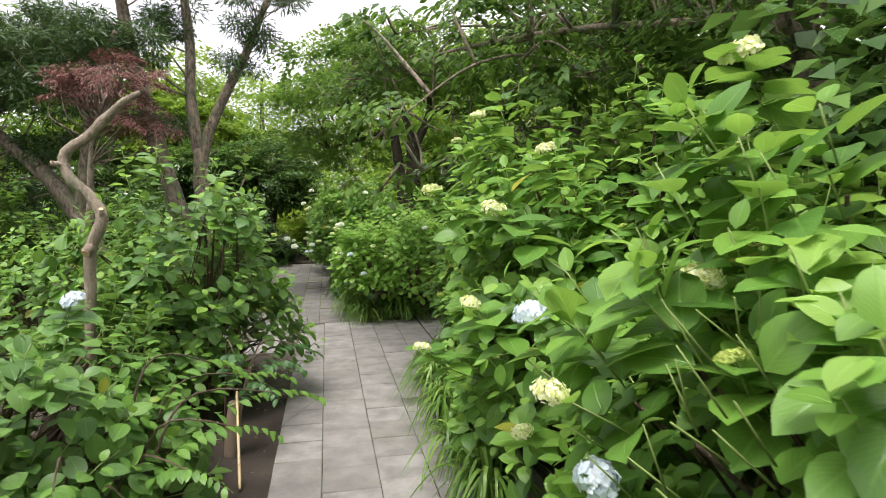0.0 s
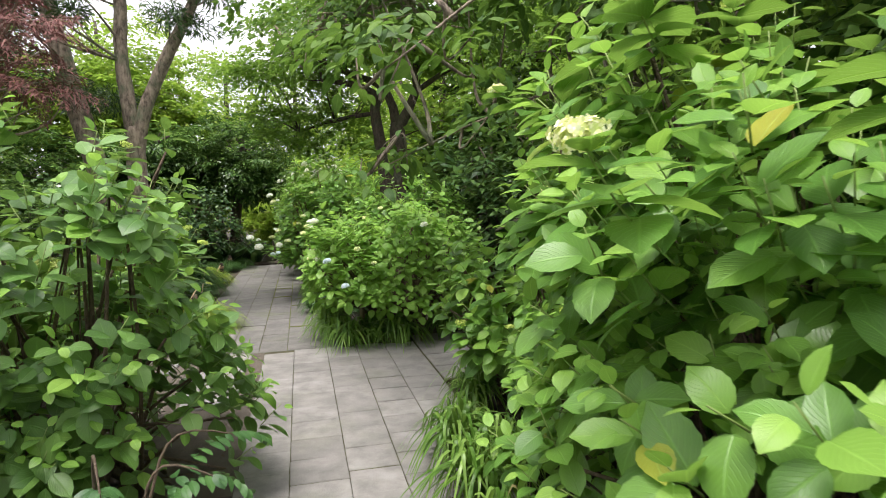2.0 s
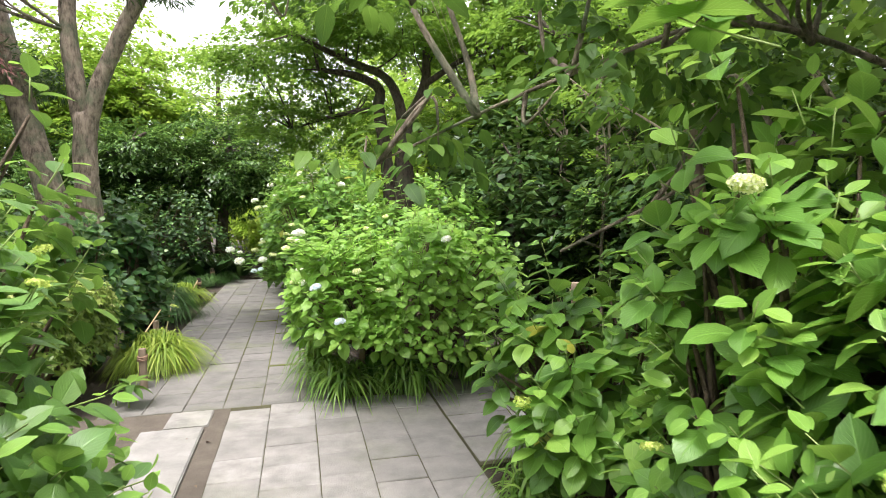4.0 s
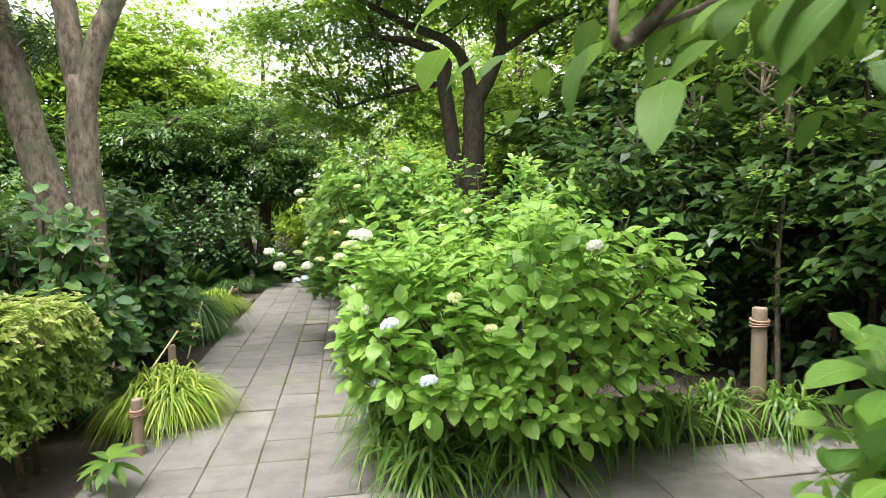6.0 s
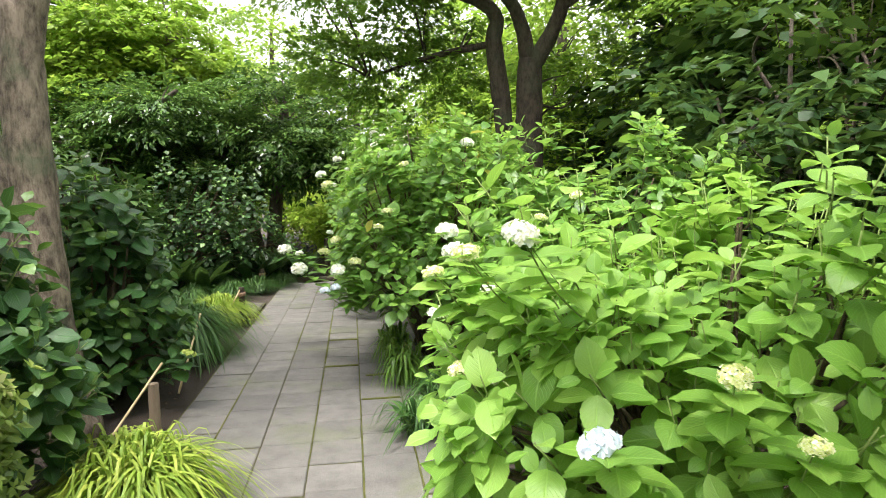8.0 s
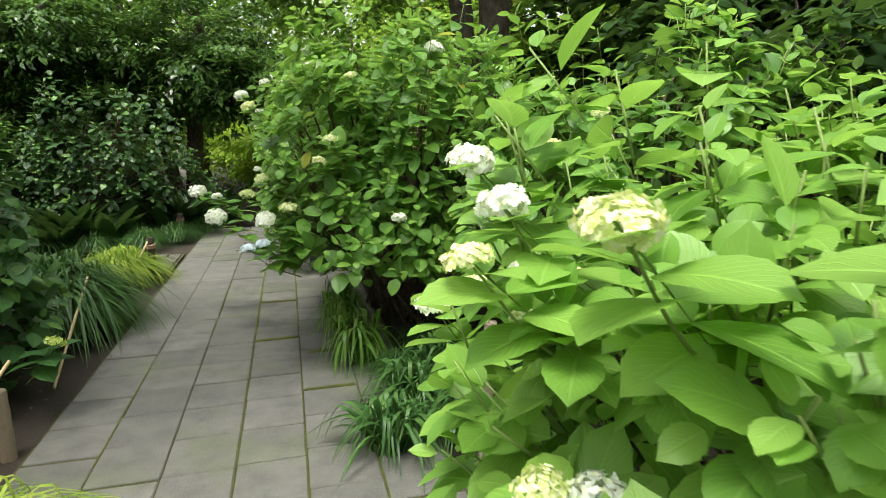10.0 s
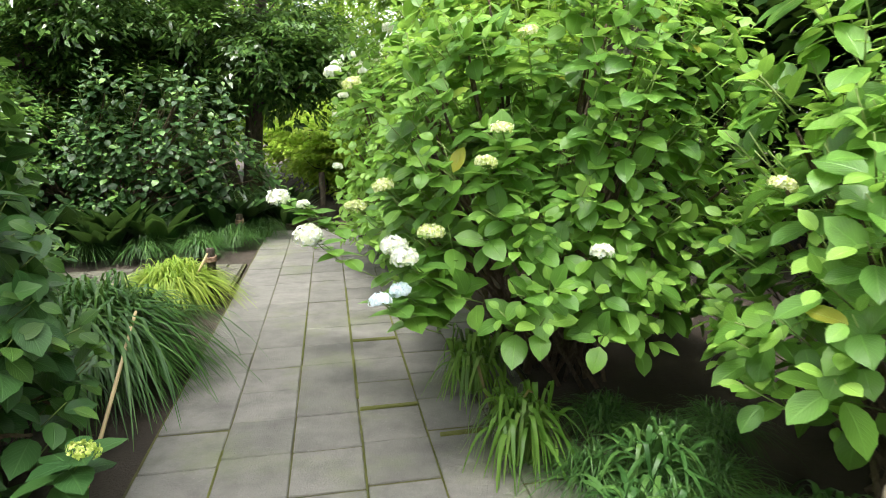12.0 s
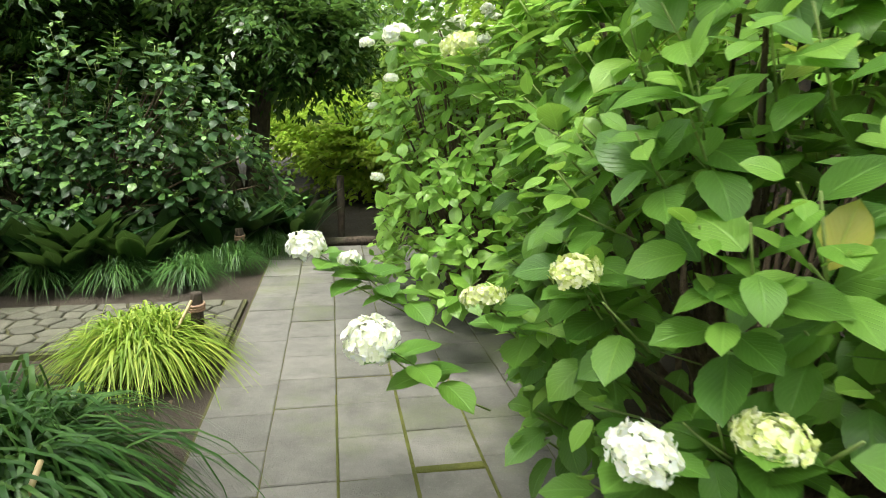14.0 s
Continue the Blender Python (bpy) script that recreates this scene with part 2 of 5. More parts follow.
M_DARK_WOOD = plain_material("dark_stained_timber", (0.04, 0.03, 0.022), (0.11, 0.08, 0.055), 0.8, 8.0, stretch=(5, 5, 0.5))
M_PLASTER = plain_material("aged_plaster", (0.26, 0.24, 0.20), (0.36, 0.33, 0.28), 0.9, 5.0)
M_CREAM = petal_material("cream_petal", (0.62, 0.70, 0.22), (0.84, 0.86, 0.50), (0.90, 0.90, 0.70))
M_WHITE = petal_material("white_petal", (0.80, 0.84, 0.60), (0.90, 0.90, 0.82), (0.90, 0.92, 0.92))
M_BLUE = petal_material("pale_blue_petal", (0.74, 0.82, 0.80), (0.74, 0.84, 0.93), (0.85, 0.90, 0.94))
M_BUD = petal_material("green_bud", (0.35, 0.48, 0.08), (0.52, 0.62, 0.14), (0.66, 0.70, 0.24))

# ---- mesh helpers ----


def mesh_from(name, verts, faces, material, uv=None, smooth=True):
    """A mesh from arrays; faces all have the same number of corners."""
    me = bpy.data.meshes.new(name)
    verts, faces = np.asarray(verts, np.float32), np.asarray(faces, np.int32)
    k = faces.shape[1]
    me.vertices.add(len(verts))
    me.vertices.foreach_set("co", verts.ravel())
    me.loops.add(faces.size)
    me.loops.foreach_set("vertex_index", faces.ravel())
    me.polygons.add(len(faces))
    me.polygons.foreach_set("loop_start", np.arange(0, faces.size, k, dtype=np.int32))
    me.polygons.foreach_set("use_smooth", np.full(len(faces), smooth))
    if uv is not None:
        layer = me.uv_layers.new(name="UVMap")
        layer.data.foreach_set("uv", np.asarray(uv, np.float32)[faces.ravel()].ravel())
    me.update(calc_edges=True)
    me.materials.append(material)
    return me


def joined(name, template, turns, places, sizes, material):
    """Many copies of a template in one mesh."""
    verts, faces, uv = template
    n, k = len(places), len(verts)
    out = np.einsum("nij,kj->nki", turns, verts) * np.asarray(sizes)[:, None, None] + np.asarray(places)[:, None]
    all_faces = (faces[None] + (np.arange(n) * k)[:, None, None]).reshape(-1, faces.shape[1])
    return mesh_from(name, out.reshape(-1, 3), all_faces, material, np.tile(uv, (n, 1)))


def merged(name, pieces, material, smooth=True):
    """One mesh from several (verts, faces) of quads."""
    verts, faces, count = [], [], 0
    for v, f in pieces:
        verts.append(v), faces.append(np.asarray(f) + count)
        count += len(v)
    return mesh_from(name, np.concatenate(verts), np.concatenate(faces), material, smooth=smooth)


def part(name, me, parent=None, label="", m=None):
    ob = new(name, me)
    if parent is not None:
        ob.parent = parent
    if m is not None:
        ob.matrix_basis = m
    return tagged(ob, label)


def thing(name, label, category, group="", kind="", place=(0, 0, 0)):
    ob = new(name)
    ob.location = place
    ob.empty_display_size = 0.1
    return tagged(ob, label, category, group, kind)


def frames_of(ahead, up):
    """Turns whose y axis points ahead and whose z axis is near up."""
    y = ahead / np.linalg.norm(ahead, axis=-1, keepdims=True)
    x = np.cross(y, up)
    x /= np.maximum(np.linalg.norm(x, axis=-1, keepdims=True), 1e-6)
    return np.stack([x, y, np.cross(x, y)], -1)


def leaf_template(width, segs=7, fold=0.22, droop=0.18, teeth=0.0, peak=0.42, wave=0.0, tip=1.0):
    """A leaf one unit long along y, folded along its midrib, base at the origin."""
    verts, uv, faces = [], [], []
    for i in range(segs + 1):
        v = i / segs
        w = width * 0.5 * (math.sin(math.pi * v ** (math.log(0.5) / math.log(peak))) ** 0.68 if 0 < v < 1 else 0.0)
        if v > 0.8:
            w *= 1 - 0.45 * math.sin(math.pi * (v - 0.8) / 0.4)
        w *= 1 + teeth * (1 if i % 2 else -1)
        w = max(w, 0.004)
        z = -droop * v * v
        for s in (-1, 0, 1):
            edge = wave * math.sin(v * 9 + s) if s else 0
            verts.append((s * w, v * (1 - 0.5 * droop * v), z + abs(s) * fold * w + edge))
            uv.append((0.5 + s * 0.5, v))
    for i in range(segs):
        for s in (0, 1):
            a = 3 * i + s
            faces.append((a, a + 1, a + 4, a + 3))
    return np.array(verts, float), np.array(faces), np.array(uv, float)


def tube(points, radii, sides=8, rough=0.0, seed=0):
    """A tapered tube through points, rounded between them: (verts, faces)."""
    p = np.asarray(points, float)
    r = np.asarray(radii, float)
    n = max(2, len(p) * 4 if len(p) > 2 else 2)
    t = np.linspace(0, len(p) - 1, n)
    if len(p) > 2:
        i = np.minimum(t.astype(int), len(p) - 2)
        f = (t - i)[:, None]
        q = np.concatenate([2 * p[:1] - p[1:2], p, 2 * p[-1:] - p[-2:-1]])
        a, b, c, d = q[i], q[i + 1], q[i + 2], q[i + 3]
        line = 0.5 * (2 * b + (c - a) * f + (2 * a - 5 * b + 4 * c - d) * f ** 2 + (3 * b - a - 3 * c + d) * f ** 3)
    else:
        line = p
    rad = np.interp(t, np.arange(len(p)), r)
    way = np.gradient(line, axis=0)
    turns = frames_of(way, np.array([[0.31, 0.17, 0.05]]) + 0 * way + np.array([0, 0, 0.01]))
    ang = np.linspace(0, 2 * np.pi, sides, endpoint=False)
    ring = np.cos(ang)[:, None] * turns[:, None, :, 0] + np.sin(ang)[:, None] * turns[:, None, :, 2]
    g = np.random.default_rng(seed + 11)
    lump = 1 + rough * (g.random((n, sides)) - 0.5)
    verts = line[:, None] + ring * (rad[:, None] * lump)[..., None]
    faces = [(i * sides + j, i * sides + (j + 1) % sides, (i + 1) * sides + (j + 1) % sides, (i + 1) * sides + j) for i in range(n - 1) for j in range(sides)]
    verts = np.concatenate([verts.reshape(-1, 3), line[:1], line[-1:]])
    c0, c1 = n * sides, n * sides + 1
    faces += [(c0, (j + 1) % sides, j, j) for j in range(0)]
    for j in range(0, sides, 2):
        faces.append((c0, (j + 2) % sides, (j + 1) % sides, j))
        k = (n - 1) * sides
        faces.append((c1, k + j, k + j + 1, k + (j + 2) % sides))
    return verts, np.array(faces)


def box_mesh(name, sx, sy, sz, material, bevel=0.006, segments=2, jitter=0.0, seed=0):
    """A bevelled block with its base at z = 0."""
    bm = bmesh.new()
    bmesh.ops.create_cube(bm, size=1.0)
    rnd = random.Random(seed)
    for v in bm.verts:
        v.co = Vector((v.co.x * sx, v.co.y * sy, (v.co.z + 0.5) * sz))
        v.co += Vector((rnd.uniform(-1, 1), rnd.uniform(-1, 1), rnd.uniform(-1, 1) * 0.6)) * jitter
    if bevel:
        bmesh.ops.bevel(bm, geom=list(bm.edges), offset=bevel, segments=segments, affect="EDGES")
    me = bpy.data.meshes.new(name)
    bm.to_mesh(me)
    bm.free()
    me.materials.append(material)
    return me


LEAVES = [leaf_template(0.64, 12, 0.16, 0.18, 0.03, 0.45), leaf_template(0.67, 12, 0.10, 0.34, 0.03, 0.43, 0.01), leaf_template(0.58, 12, 0.24, 0.10, 0.03, 0.46, 0.012)]
PLAIN = [leaf_template(0.64, 5, 0.16, 0.18, 0.0, 0.45), leaf_template(0.67, 5, 0.10, 0.34, 0.0, 0.43), leaf_template(0.58, 5, 0.24, 0.10, 0.0, 0.46)]
DISTANT = [leaf_template(0.64, 3, 0.16, 0.18, 0.0, 0.45), leaf_template(0.67, 3, 0.10, 0.34, 0.0, 0.43), leaf_template(0.58, 3, 0.24, 0.10, 0.0, 0.46)]


def chip(width, fold=0.1, droop=0.12):
    """A small far leaf: one quad folded along its middle."""
    verts = [(0, 0, 0), (width / 2, 0.45, fold), (0, 1, -droop), (-width / 2, 0.45, fold)]
    return np.array(verts, float), np.array([(0, 1, 2, 3)]), np.array([(0.5, 0), (1, 0.5), (0.5, 1), (0, 0.5)], float)


ROUND, WILD, NARROW, GLOSSY_CHIP = chip(0.55), chip(0.56), chip(0.15), chip(0.42, 0.06, 0.2)
MAPLE_CHIP = (np.array([(0, 0, 0), (0.5, 0.35, 0.03), (0.16, 0.5, 0.05), (0, 1, -0.1), (0, 0, 0), (0, 1, -0.1), (-0.16, 0.5, 0.05), (-0.5, 0.35, 0.03)], float), np.array([(0, 1, 2, 3), (4, 5, 6, 7)]), np.array([(0.5, 0), (1, 0.4), (0.7, 0.5), (0.5, 1), (0.5, 0), (0.5, 1), (0.3, 0.5), (0, 0.4)], float))

# ---- flower heads ----


def floret_cloud(radius, flat, count, size, seed):
    """Four-petalled florets over a dome: turns, places and sizes of the petals."""
    g = np.random.default_rng(seed)
    k = np.arange(count) + 0.5
    up = 1 - 1.35 * k / count
    ring = np.sqrt(np.maximum(0, 1 - up ** 2))
    a = k * 2.39996
    out = np.stack([ring * np.cos(a), ring * np.sin(a), up], -1) + g.normal(0, 0.13, (count, 3))
    out /= np.linalg.norm(out, axis=1, keepdims=True)
    centre = out * radius * (0.72 + 0.42 * g.random((count, 1))) * np.array([1, 1, flat])
    face = out + g.normal(0, 0.32, (count, 3))
    face /= np.linalg.norm(face, axis=1, keepdims=True)
    out = face
    side = np.cross(out, g.normal(size=(count, 3)))
    side /= np.linalg.norm(side, axis=1, keepdims=True)
    other = np.cross(out, side)
    turns, places, sizes = [], [], []
    for q in range(4):
        b = q * np.pi / 2
        way = np.cos(b) * side + np.sin(b) * other + 0.25 * out
        turns.append(frames_of(way, out)), places.append(centre), sizes.append(size * (0.85 + 0.3 * g.random(count)))
    return np.concatenate(turns), np.concatenate(places), np.concatenate(sizes)


PETAL = (np.array([(0, 0, 0), (0.48, 0.52, 0.08), (0.30, 0.98, 0.0), (-0.30, 0.98, 0.0), (-0.48, 0.52, 0.08)]), np.array([(0, 1, 2, 3, 4)]), np.array([(0.5, 0), (1, 0.5), (0.8, 1), (0.2, 1), (0, 0.5)]))
HEADS = {}
for key, mat, radius, flat, count, size in (("white", M_WHITE, 0.045, 0.68, 150, 0.0105), ("cream", M_CREAM, 0.043, 0.55, 135, 0.0088), ("blue", M_BLUE, 0.044, 0.68, 145, 0.0105), ("bud", M_BUD, 0.030, 0.45, 80, 0.0052)):
    HEADS[key] = [joined("flower_head", PETAL, *floret_cloud(radius, flat, count, size, s), mat) for s in (1, 2)]
HEAD_LABEL = {"white": "white mophead flower cluster", "cream": "cream-yellow opening flower cluster", "blue": "pale blue mophead flower cluster", "bud": "small green unopened flower cluster"}


def put_head(bush, kind, place, size=1.0, tilt=None):
    t = tilt or (random.uniform(-22, 22), random.uniform(-22, 22))
    m = pose(*place, t[0], t[1], random.uniform(0, 360)) @ Matrix.Diagonal((size, size, size, 1))
    part("flower_head", random.choice(HEADS[kind]), bush, HEAD_LABEL[kind], m)


# ---- plants ----


def mound_points(g, count, radii, height, low, lumps=0.12):
    """Points and outward directions over a lumpy mound that stands on the ground."""
    a = g.random(count) * 2 * np.pi
    lift = low + (1 - low) * g.random(count) ** 0.8
    e = np.arcsin(np.clip(lift, 0, 1))
    out = np.stack([np.cos(e) * np.cos(a), np.cos(e) * np.sin(a), np.sin(e)], -1)
    wob = 1 + lumps * (np.sin(3 * a + 5 * lift) + 0.6 * np.sin(7 * a + 2) * np.cos(4 * lift) + g.normal(0, 0.22, count))
    fat = np.stack([np.cos(e) ** 0.55 * np.cos(a), np.cos(e) ** 0.55 * np.sin(a), np.sin(e) ** 0.9], -1)
    p = fat * np.array([radii[0], radii[1], height]) * wob[:, None]
    p[:, 2] = np.maximum(p[:, 2], 0.12)
    d = out / np.array([radii[0], radii[1], height])
    d /= np.linalg.norm(d, axis=1, keepdims=True)
    return p, d


TIPS = {"hydrangea_leaf": M_LEAF_FRESH, "dull_hydrangea_leaf": M_LEAF, "hydrangea_leaf_dark": M_LEAF_DULL, "shade_darkened_hydrangea_leaf": M_LEAF_MID, "mid_green_hydrangea_leaf": M_LEAF}


def hydrangea(place, radii, height, label, shoots=260, leaf=0.15, heads=12, mat=None, near=None, singles=0, seed=1, low=0.12, kinds=("cream", "white", "bud"), nodes=4, extra=(), inner=0.36, group="hydrangea bushes", lumps=0.12, tip=None, bare=None):
    """A hydrangea: woody stems, shoots with opposite pairs of toothed leaves, and flower heads."""
    mat = mat or M_LEAF
    tip = tip or TIPS.get(mat.name, mat)
    g = np.random.default_rng(seed)
    random.seed(seed)
    bush = thing("hydrangea_bush", label, "bush", group, place=(*place, 0))
    tips, out = mound_points(g, shoots, radii, height, low, lumps)
    deep = int(shoots * inner)
    tips2, out2 = mound_points(g, deep, [r * 0.72 for r in radii], height * 0.78, low, lumps)
    tips, out = np.concatenate([tips, tips2]), np.concatenate([out, out2])
    n = len(tips)
    way = out * 0.9 + np.array([0, 0, 0.45]) + g.normal(0, 0.2, (n, 3))
    way /= np.linalg.norm(way, axis=1, keepdims=True)
    turns, places, sizes, young = [], [], [], []
    side = np.cross(way, g.normal(size=(n, 3)))
    side /= np.linalg.norm(side, axis=1, keepdims=True)
    other = np.cross(way, side)
    for k in range(nodes):
        back = 0.015 + 0.055 * k
        node = tips - way * back * (leaf / 0.14)
        axis = side if k % 2 == 0 else other
        for s in (-1, 1):
            grow = (0.5, 0.86, 1.0, 1.0, 0.95)[k]
            rise = (0.75, 0.38, 0.18, 0.05, 0.0)[k]
            ahead = s * axis * 0.95 + rise * way * 0.8 + np.array([0, 0, -0.17]) + out * np.array([0.4, 0.4, 0.2]) + g.normal(0, 0.22, (n, 3))
            up = way * 0.25 + out * 0.4 + np.array([0, 0, 0.95]) + g.normal(0, 0.3, (n, 3))
            keep = g.random(n) < (0.96 if k < 3 else 0.8)
            turns.append(frames_of(ahead, up)[keep]), places.append((node + 0.02 * ahead)[keep]), sizes.append((leaf * grow * g.uniform(0.72, 1.15, n))[keep]), young.append(np.full(keep.sum(), k == 0) | ((k == 1) & (g.random(keep.sum()) < 0.25)))
    turns, places, sizes, young = np.concatenate(turns), np.concatenate(places), np.concatenate(sizes), np.concatenate(young)
    ok = places[:, 2] > 0.05
    if bare:
        x0, x1, y0, y1, top = bare
        wx, wy = places[:, 0] + place[0], places[:, 1] + place[1]
        ok &= ~((wx > x0) & (wx < x1) & (wy > y0) & (wy < y1) & (places[:, 2] < top + g.normal(0, 0.06, len(places))))
    for _, spot, _ in extra:
        spot = np.array(spot) - np.array([*place, 0])
        out_way = spot - np.array([0, 0, 0.45 * height])
        out_way /= np.linalg.norm(out_way)
        off = places + turns[:, :, 1] * (0.5 * sizes)[:, None] - spot
        along = off @ out_way
        aside = np.linalg.norm(off - along[:, None] * out_way, axis=1)
        ok &= ~((along > -0.03) & (aside < 0.13))
    turns, places, sizes, young = turns[ok], places[ok], sizes[ok], young[ok]
    kind = g.integers(0, 3, len(places))
    if singles:
        far = np.linalg.norm(places - (np.array(near) - np.array([*place, 0])), axis=1)
        order = np.argsort(far)
        first, rest = order[:singles], order[singles:]
        shared = [[mesh_from("leaf", *LEAVES[i][:2], mt, LEAVES[i][2]) for i in range(3)] for mt in (mat, tip)]
        for i in first:
            m = Matrix.Translation(places[i]) @ Matrix((turns[i] * sizes[i]).tolist()).to_4x4()
            part("leaf", shared[int(young[i])][kind[i]], bush, m=m)
    else:
        rest = np.arange(len(places))
    for i in range(3):
        for fresh, mt, words in ((False, mat, "broad toothed green leaves"), (True, tip, "pale young leaf pairs at the shoot tips")):
            pick = rest[(kind[rest] == i) & (young[rest] == fresh)]
            if len(pick):
                tagged(part("foliage", joined("foliage", (PLAIN if singles else DISTANT)[i], turns[pick], places[pick], sizes[pick], mt), bush), words, kind="stuff")
    # stems
    pieces, green = [], []
    feet = g.normal(0, 1, (n, 2)) * np.array(radii) * 0.16
    for i in range(0, n, max(1, n // 90)):
        foot = np.array([*feet[i], 0.0])
        bend = foot * 0.45 + tips[i] * 0.5 + np.array([0, 0, 0.08])
        pieces.append(tube([foot, bend, tips[i] - way[i] * 0.22], [0.013, 0.010, 0.006], 5, seed=i))
    for i in range(n):
        green.append(tube([tips[i] - way[i] * 0.16, tips[i] + way[i] * 0.005], [0.0032, 0.0022], 4))
    tagged(part("stem_thicket", merged("stem_thicket", pieces, M_STEM), bush), "thin woody brown stems", kind="stuff")
    tagged(part("shoot_growth", merged("shoot_growth", green, M_GREEN_STEM), bush), kind="stuff")
    # flower heads stand on short stalks above the topmost leaves
    count = 0
    for i in g.permutation(shoots):
        if count >= heads:
            break
        if tips[i, 2] < 0.25 * height:
            continue
        put_head(bush, kinds[g.integers(len(kinds))], tips[i] + way[i] * 0.05, g.uniform(0.7, 1.1))
        count += 1
    stalks = []
    for kind_name, spot, size in extra:
        spot = np.array(spot) - np.array([*place, 0])
        put_head(bush, kind_name, spot, size)
        inward = np.array([-spot[0] * 0.25, -spot[1] * 0.25, -0.25])
        stalks.append(tube([spot + inward, spot + inward * 0.4 + np.array([0, 0, -0.03]), spot], [0.003, 0.0024, 0.002], 5))
        collar_turns, collar_places, collar_sizes = [], [], []
        turn0 = random.uniform(0, 6.28)
        for q in range(10):
            a = turn0 + (q % 2) * math.pi + (q // 2) * 1.5708 + random.uniform(-0.25, 0.25)
            ahead = np.array([[math.cos(a), math.sin(a), 0.35 - 0.12 * (q // 2)]])
            tilt = np.array([[random.uniform(-0.25, 0.25), random.uniform(-0.25, 0.25), 1.0]])
            collar_turns.append(frames_of(ahead, tilt))
            collar_places.append(spot + inward * (0.10 + 0.12 * (q // 2)))
            collar_sizes.append(leaf * (0.78, 1.0, 1.1, 1.1, 1.0)[q // 2] * random.uniform(0.85, 1.1))
        part("leaf_collar", joined("leaf_collar", LEAVES[0], np.concatenate(collar_turns), np.array(collar_places), np.array(collar_sizes), mat), bush)
    for v, f in stalks:
        part("flower_stalk", mesh_from("flower_stalk", v, f, M_GREEN_STEM), bush)
    return bush


def blade_mesh(name, reach, peak, end, width, mat, segs=8):
    """One arching blade along x from the origin: it rises to its peak and bends down to its end."""
    t = np.linspace(0, 1, segs + 1)
    x = reach * (0.25 * t + 0.75 * t ** 1.5)
    z = peak * (2.6 * t - 2.6 * t ** 2.2) / 0.74 * 0.72 + end * t ** 2
    w = width * 0.5 * np.minimum(1.0, 0.55 + 1.6 * t) * np.clip(1.12 - t ** 2.4, 0.04, 1)
    left = np.stack([x, -w, z + 0.2 * w], -1)
    mid = np.stack([x, 0 * w, z], -1)
    right = np.stack([x, w, z + 0.2 * w], -1)
    v = np.stack([left, mid, right], 1).reshape(-1, 3)
    f = [(3 * i + j, 3 * i + j + 1, 3 * i + j + 4, 3 * i + j + 3) for i in range(segs) for j in (0, 1)]
    uv = np.stack([np.tile([0, 0.5, 1.0], segs + 1), np.repeat(t, 3)], -1)
    return v, np.array(f), uv


def grass_clump(place, radius, height, label, mat, blades=420, width=0.009, droop=1.0, seed=1, name="grass_clump", group="grass clumps along the path", singles=60):
    """A tuft of arching blades; the outermost are objects of their own."""
    g = np.random.default_rng(seed)
    clump = thing(name, label, "grass", group, place=(*place, 0))
    kinds = []
    for k in range(7):
        r = (0.3, 0.5, 0.68, 0.82, 0.95, 1.05, 0.75)[k]
        kinds.append(blade_mesh("blade", radius * r, height * (1.18 - 0.5 * r), height * (0.55 - 0.5 * r) * (1.6 - droop), width, mat))
    meshes = [mesh_from("blade", v, f, mat, uv) for v, f, uv in kinds]
    for k in range(7):
        n = blades // 7
        spin = g.random(n) * 6.283
        root_a, root_r = g.random(n) * 6.283, radius * 0.22 * np.sqrt(g.random(n))
        spots = np.stack([root_r * np.cos(root_a), root_r * np.sin(root_a), np.full(n, -0.005)], -1)
        size = g.uniform(0.7, 1.15, n)
        tip = g.normal(0, 0.13, (n, 2))
        c, si = np.cos(spin), np.sin(spin)
        turns = np.zeros((n, 3, 3))
        turns[:, 0, 0], turns[:, 0, 1], turns[:, 1, 0], turns[:, 1, 1], turns[:, 2, 2] = c, -si, si, c, 1
        turns[:, 0, 2], turns[:, 1, 2] = tip[:, 0], tip[:, 1]
        one = min(n // 2, singles // 7)
        for i in range(one):
            part("blade", meshes[k], clump, m=Matrix.Translation(spots[i]) @ Matrix((turns[i] * size[i]).tolist()).to_4x4())
        tagged(part("blade_tuft", joined("blade_tuft", kinds[k], turns[one:], spots[one:], size[one:], mat), clump), kind="stuff")
    return clump


def leaf_cloud(g, centres, radii, count, squash=0.6):
    """Leaf places gathered in sprays round the given centres, and outward directions."""
    which = g.integers(0, len(centres), count)
    d = g.normal(size=(count, 3))
    d /= np.linalg.norm(d, axis=1, keepdims=True)
    r = g.random(count) ** 0.45
    spots = centres[which] + d * (radii[which] * r)[:, None] * np.array([1, 1, squash])
    return spots, d


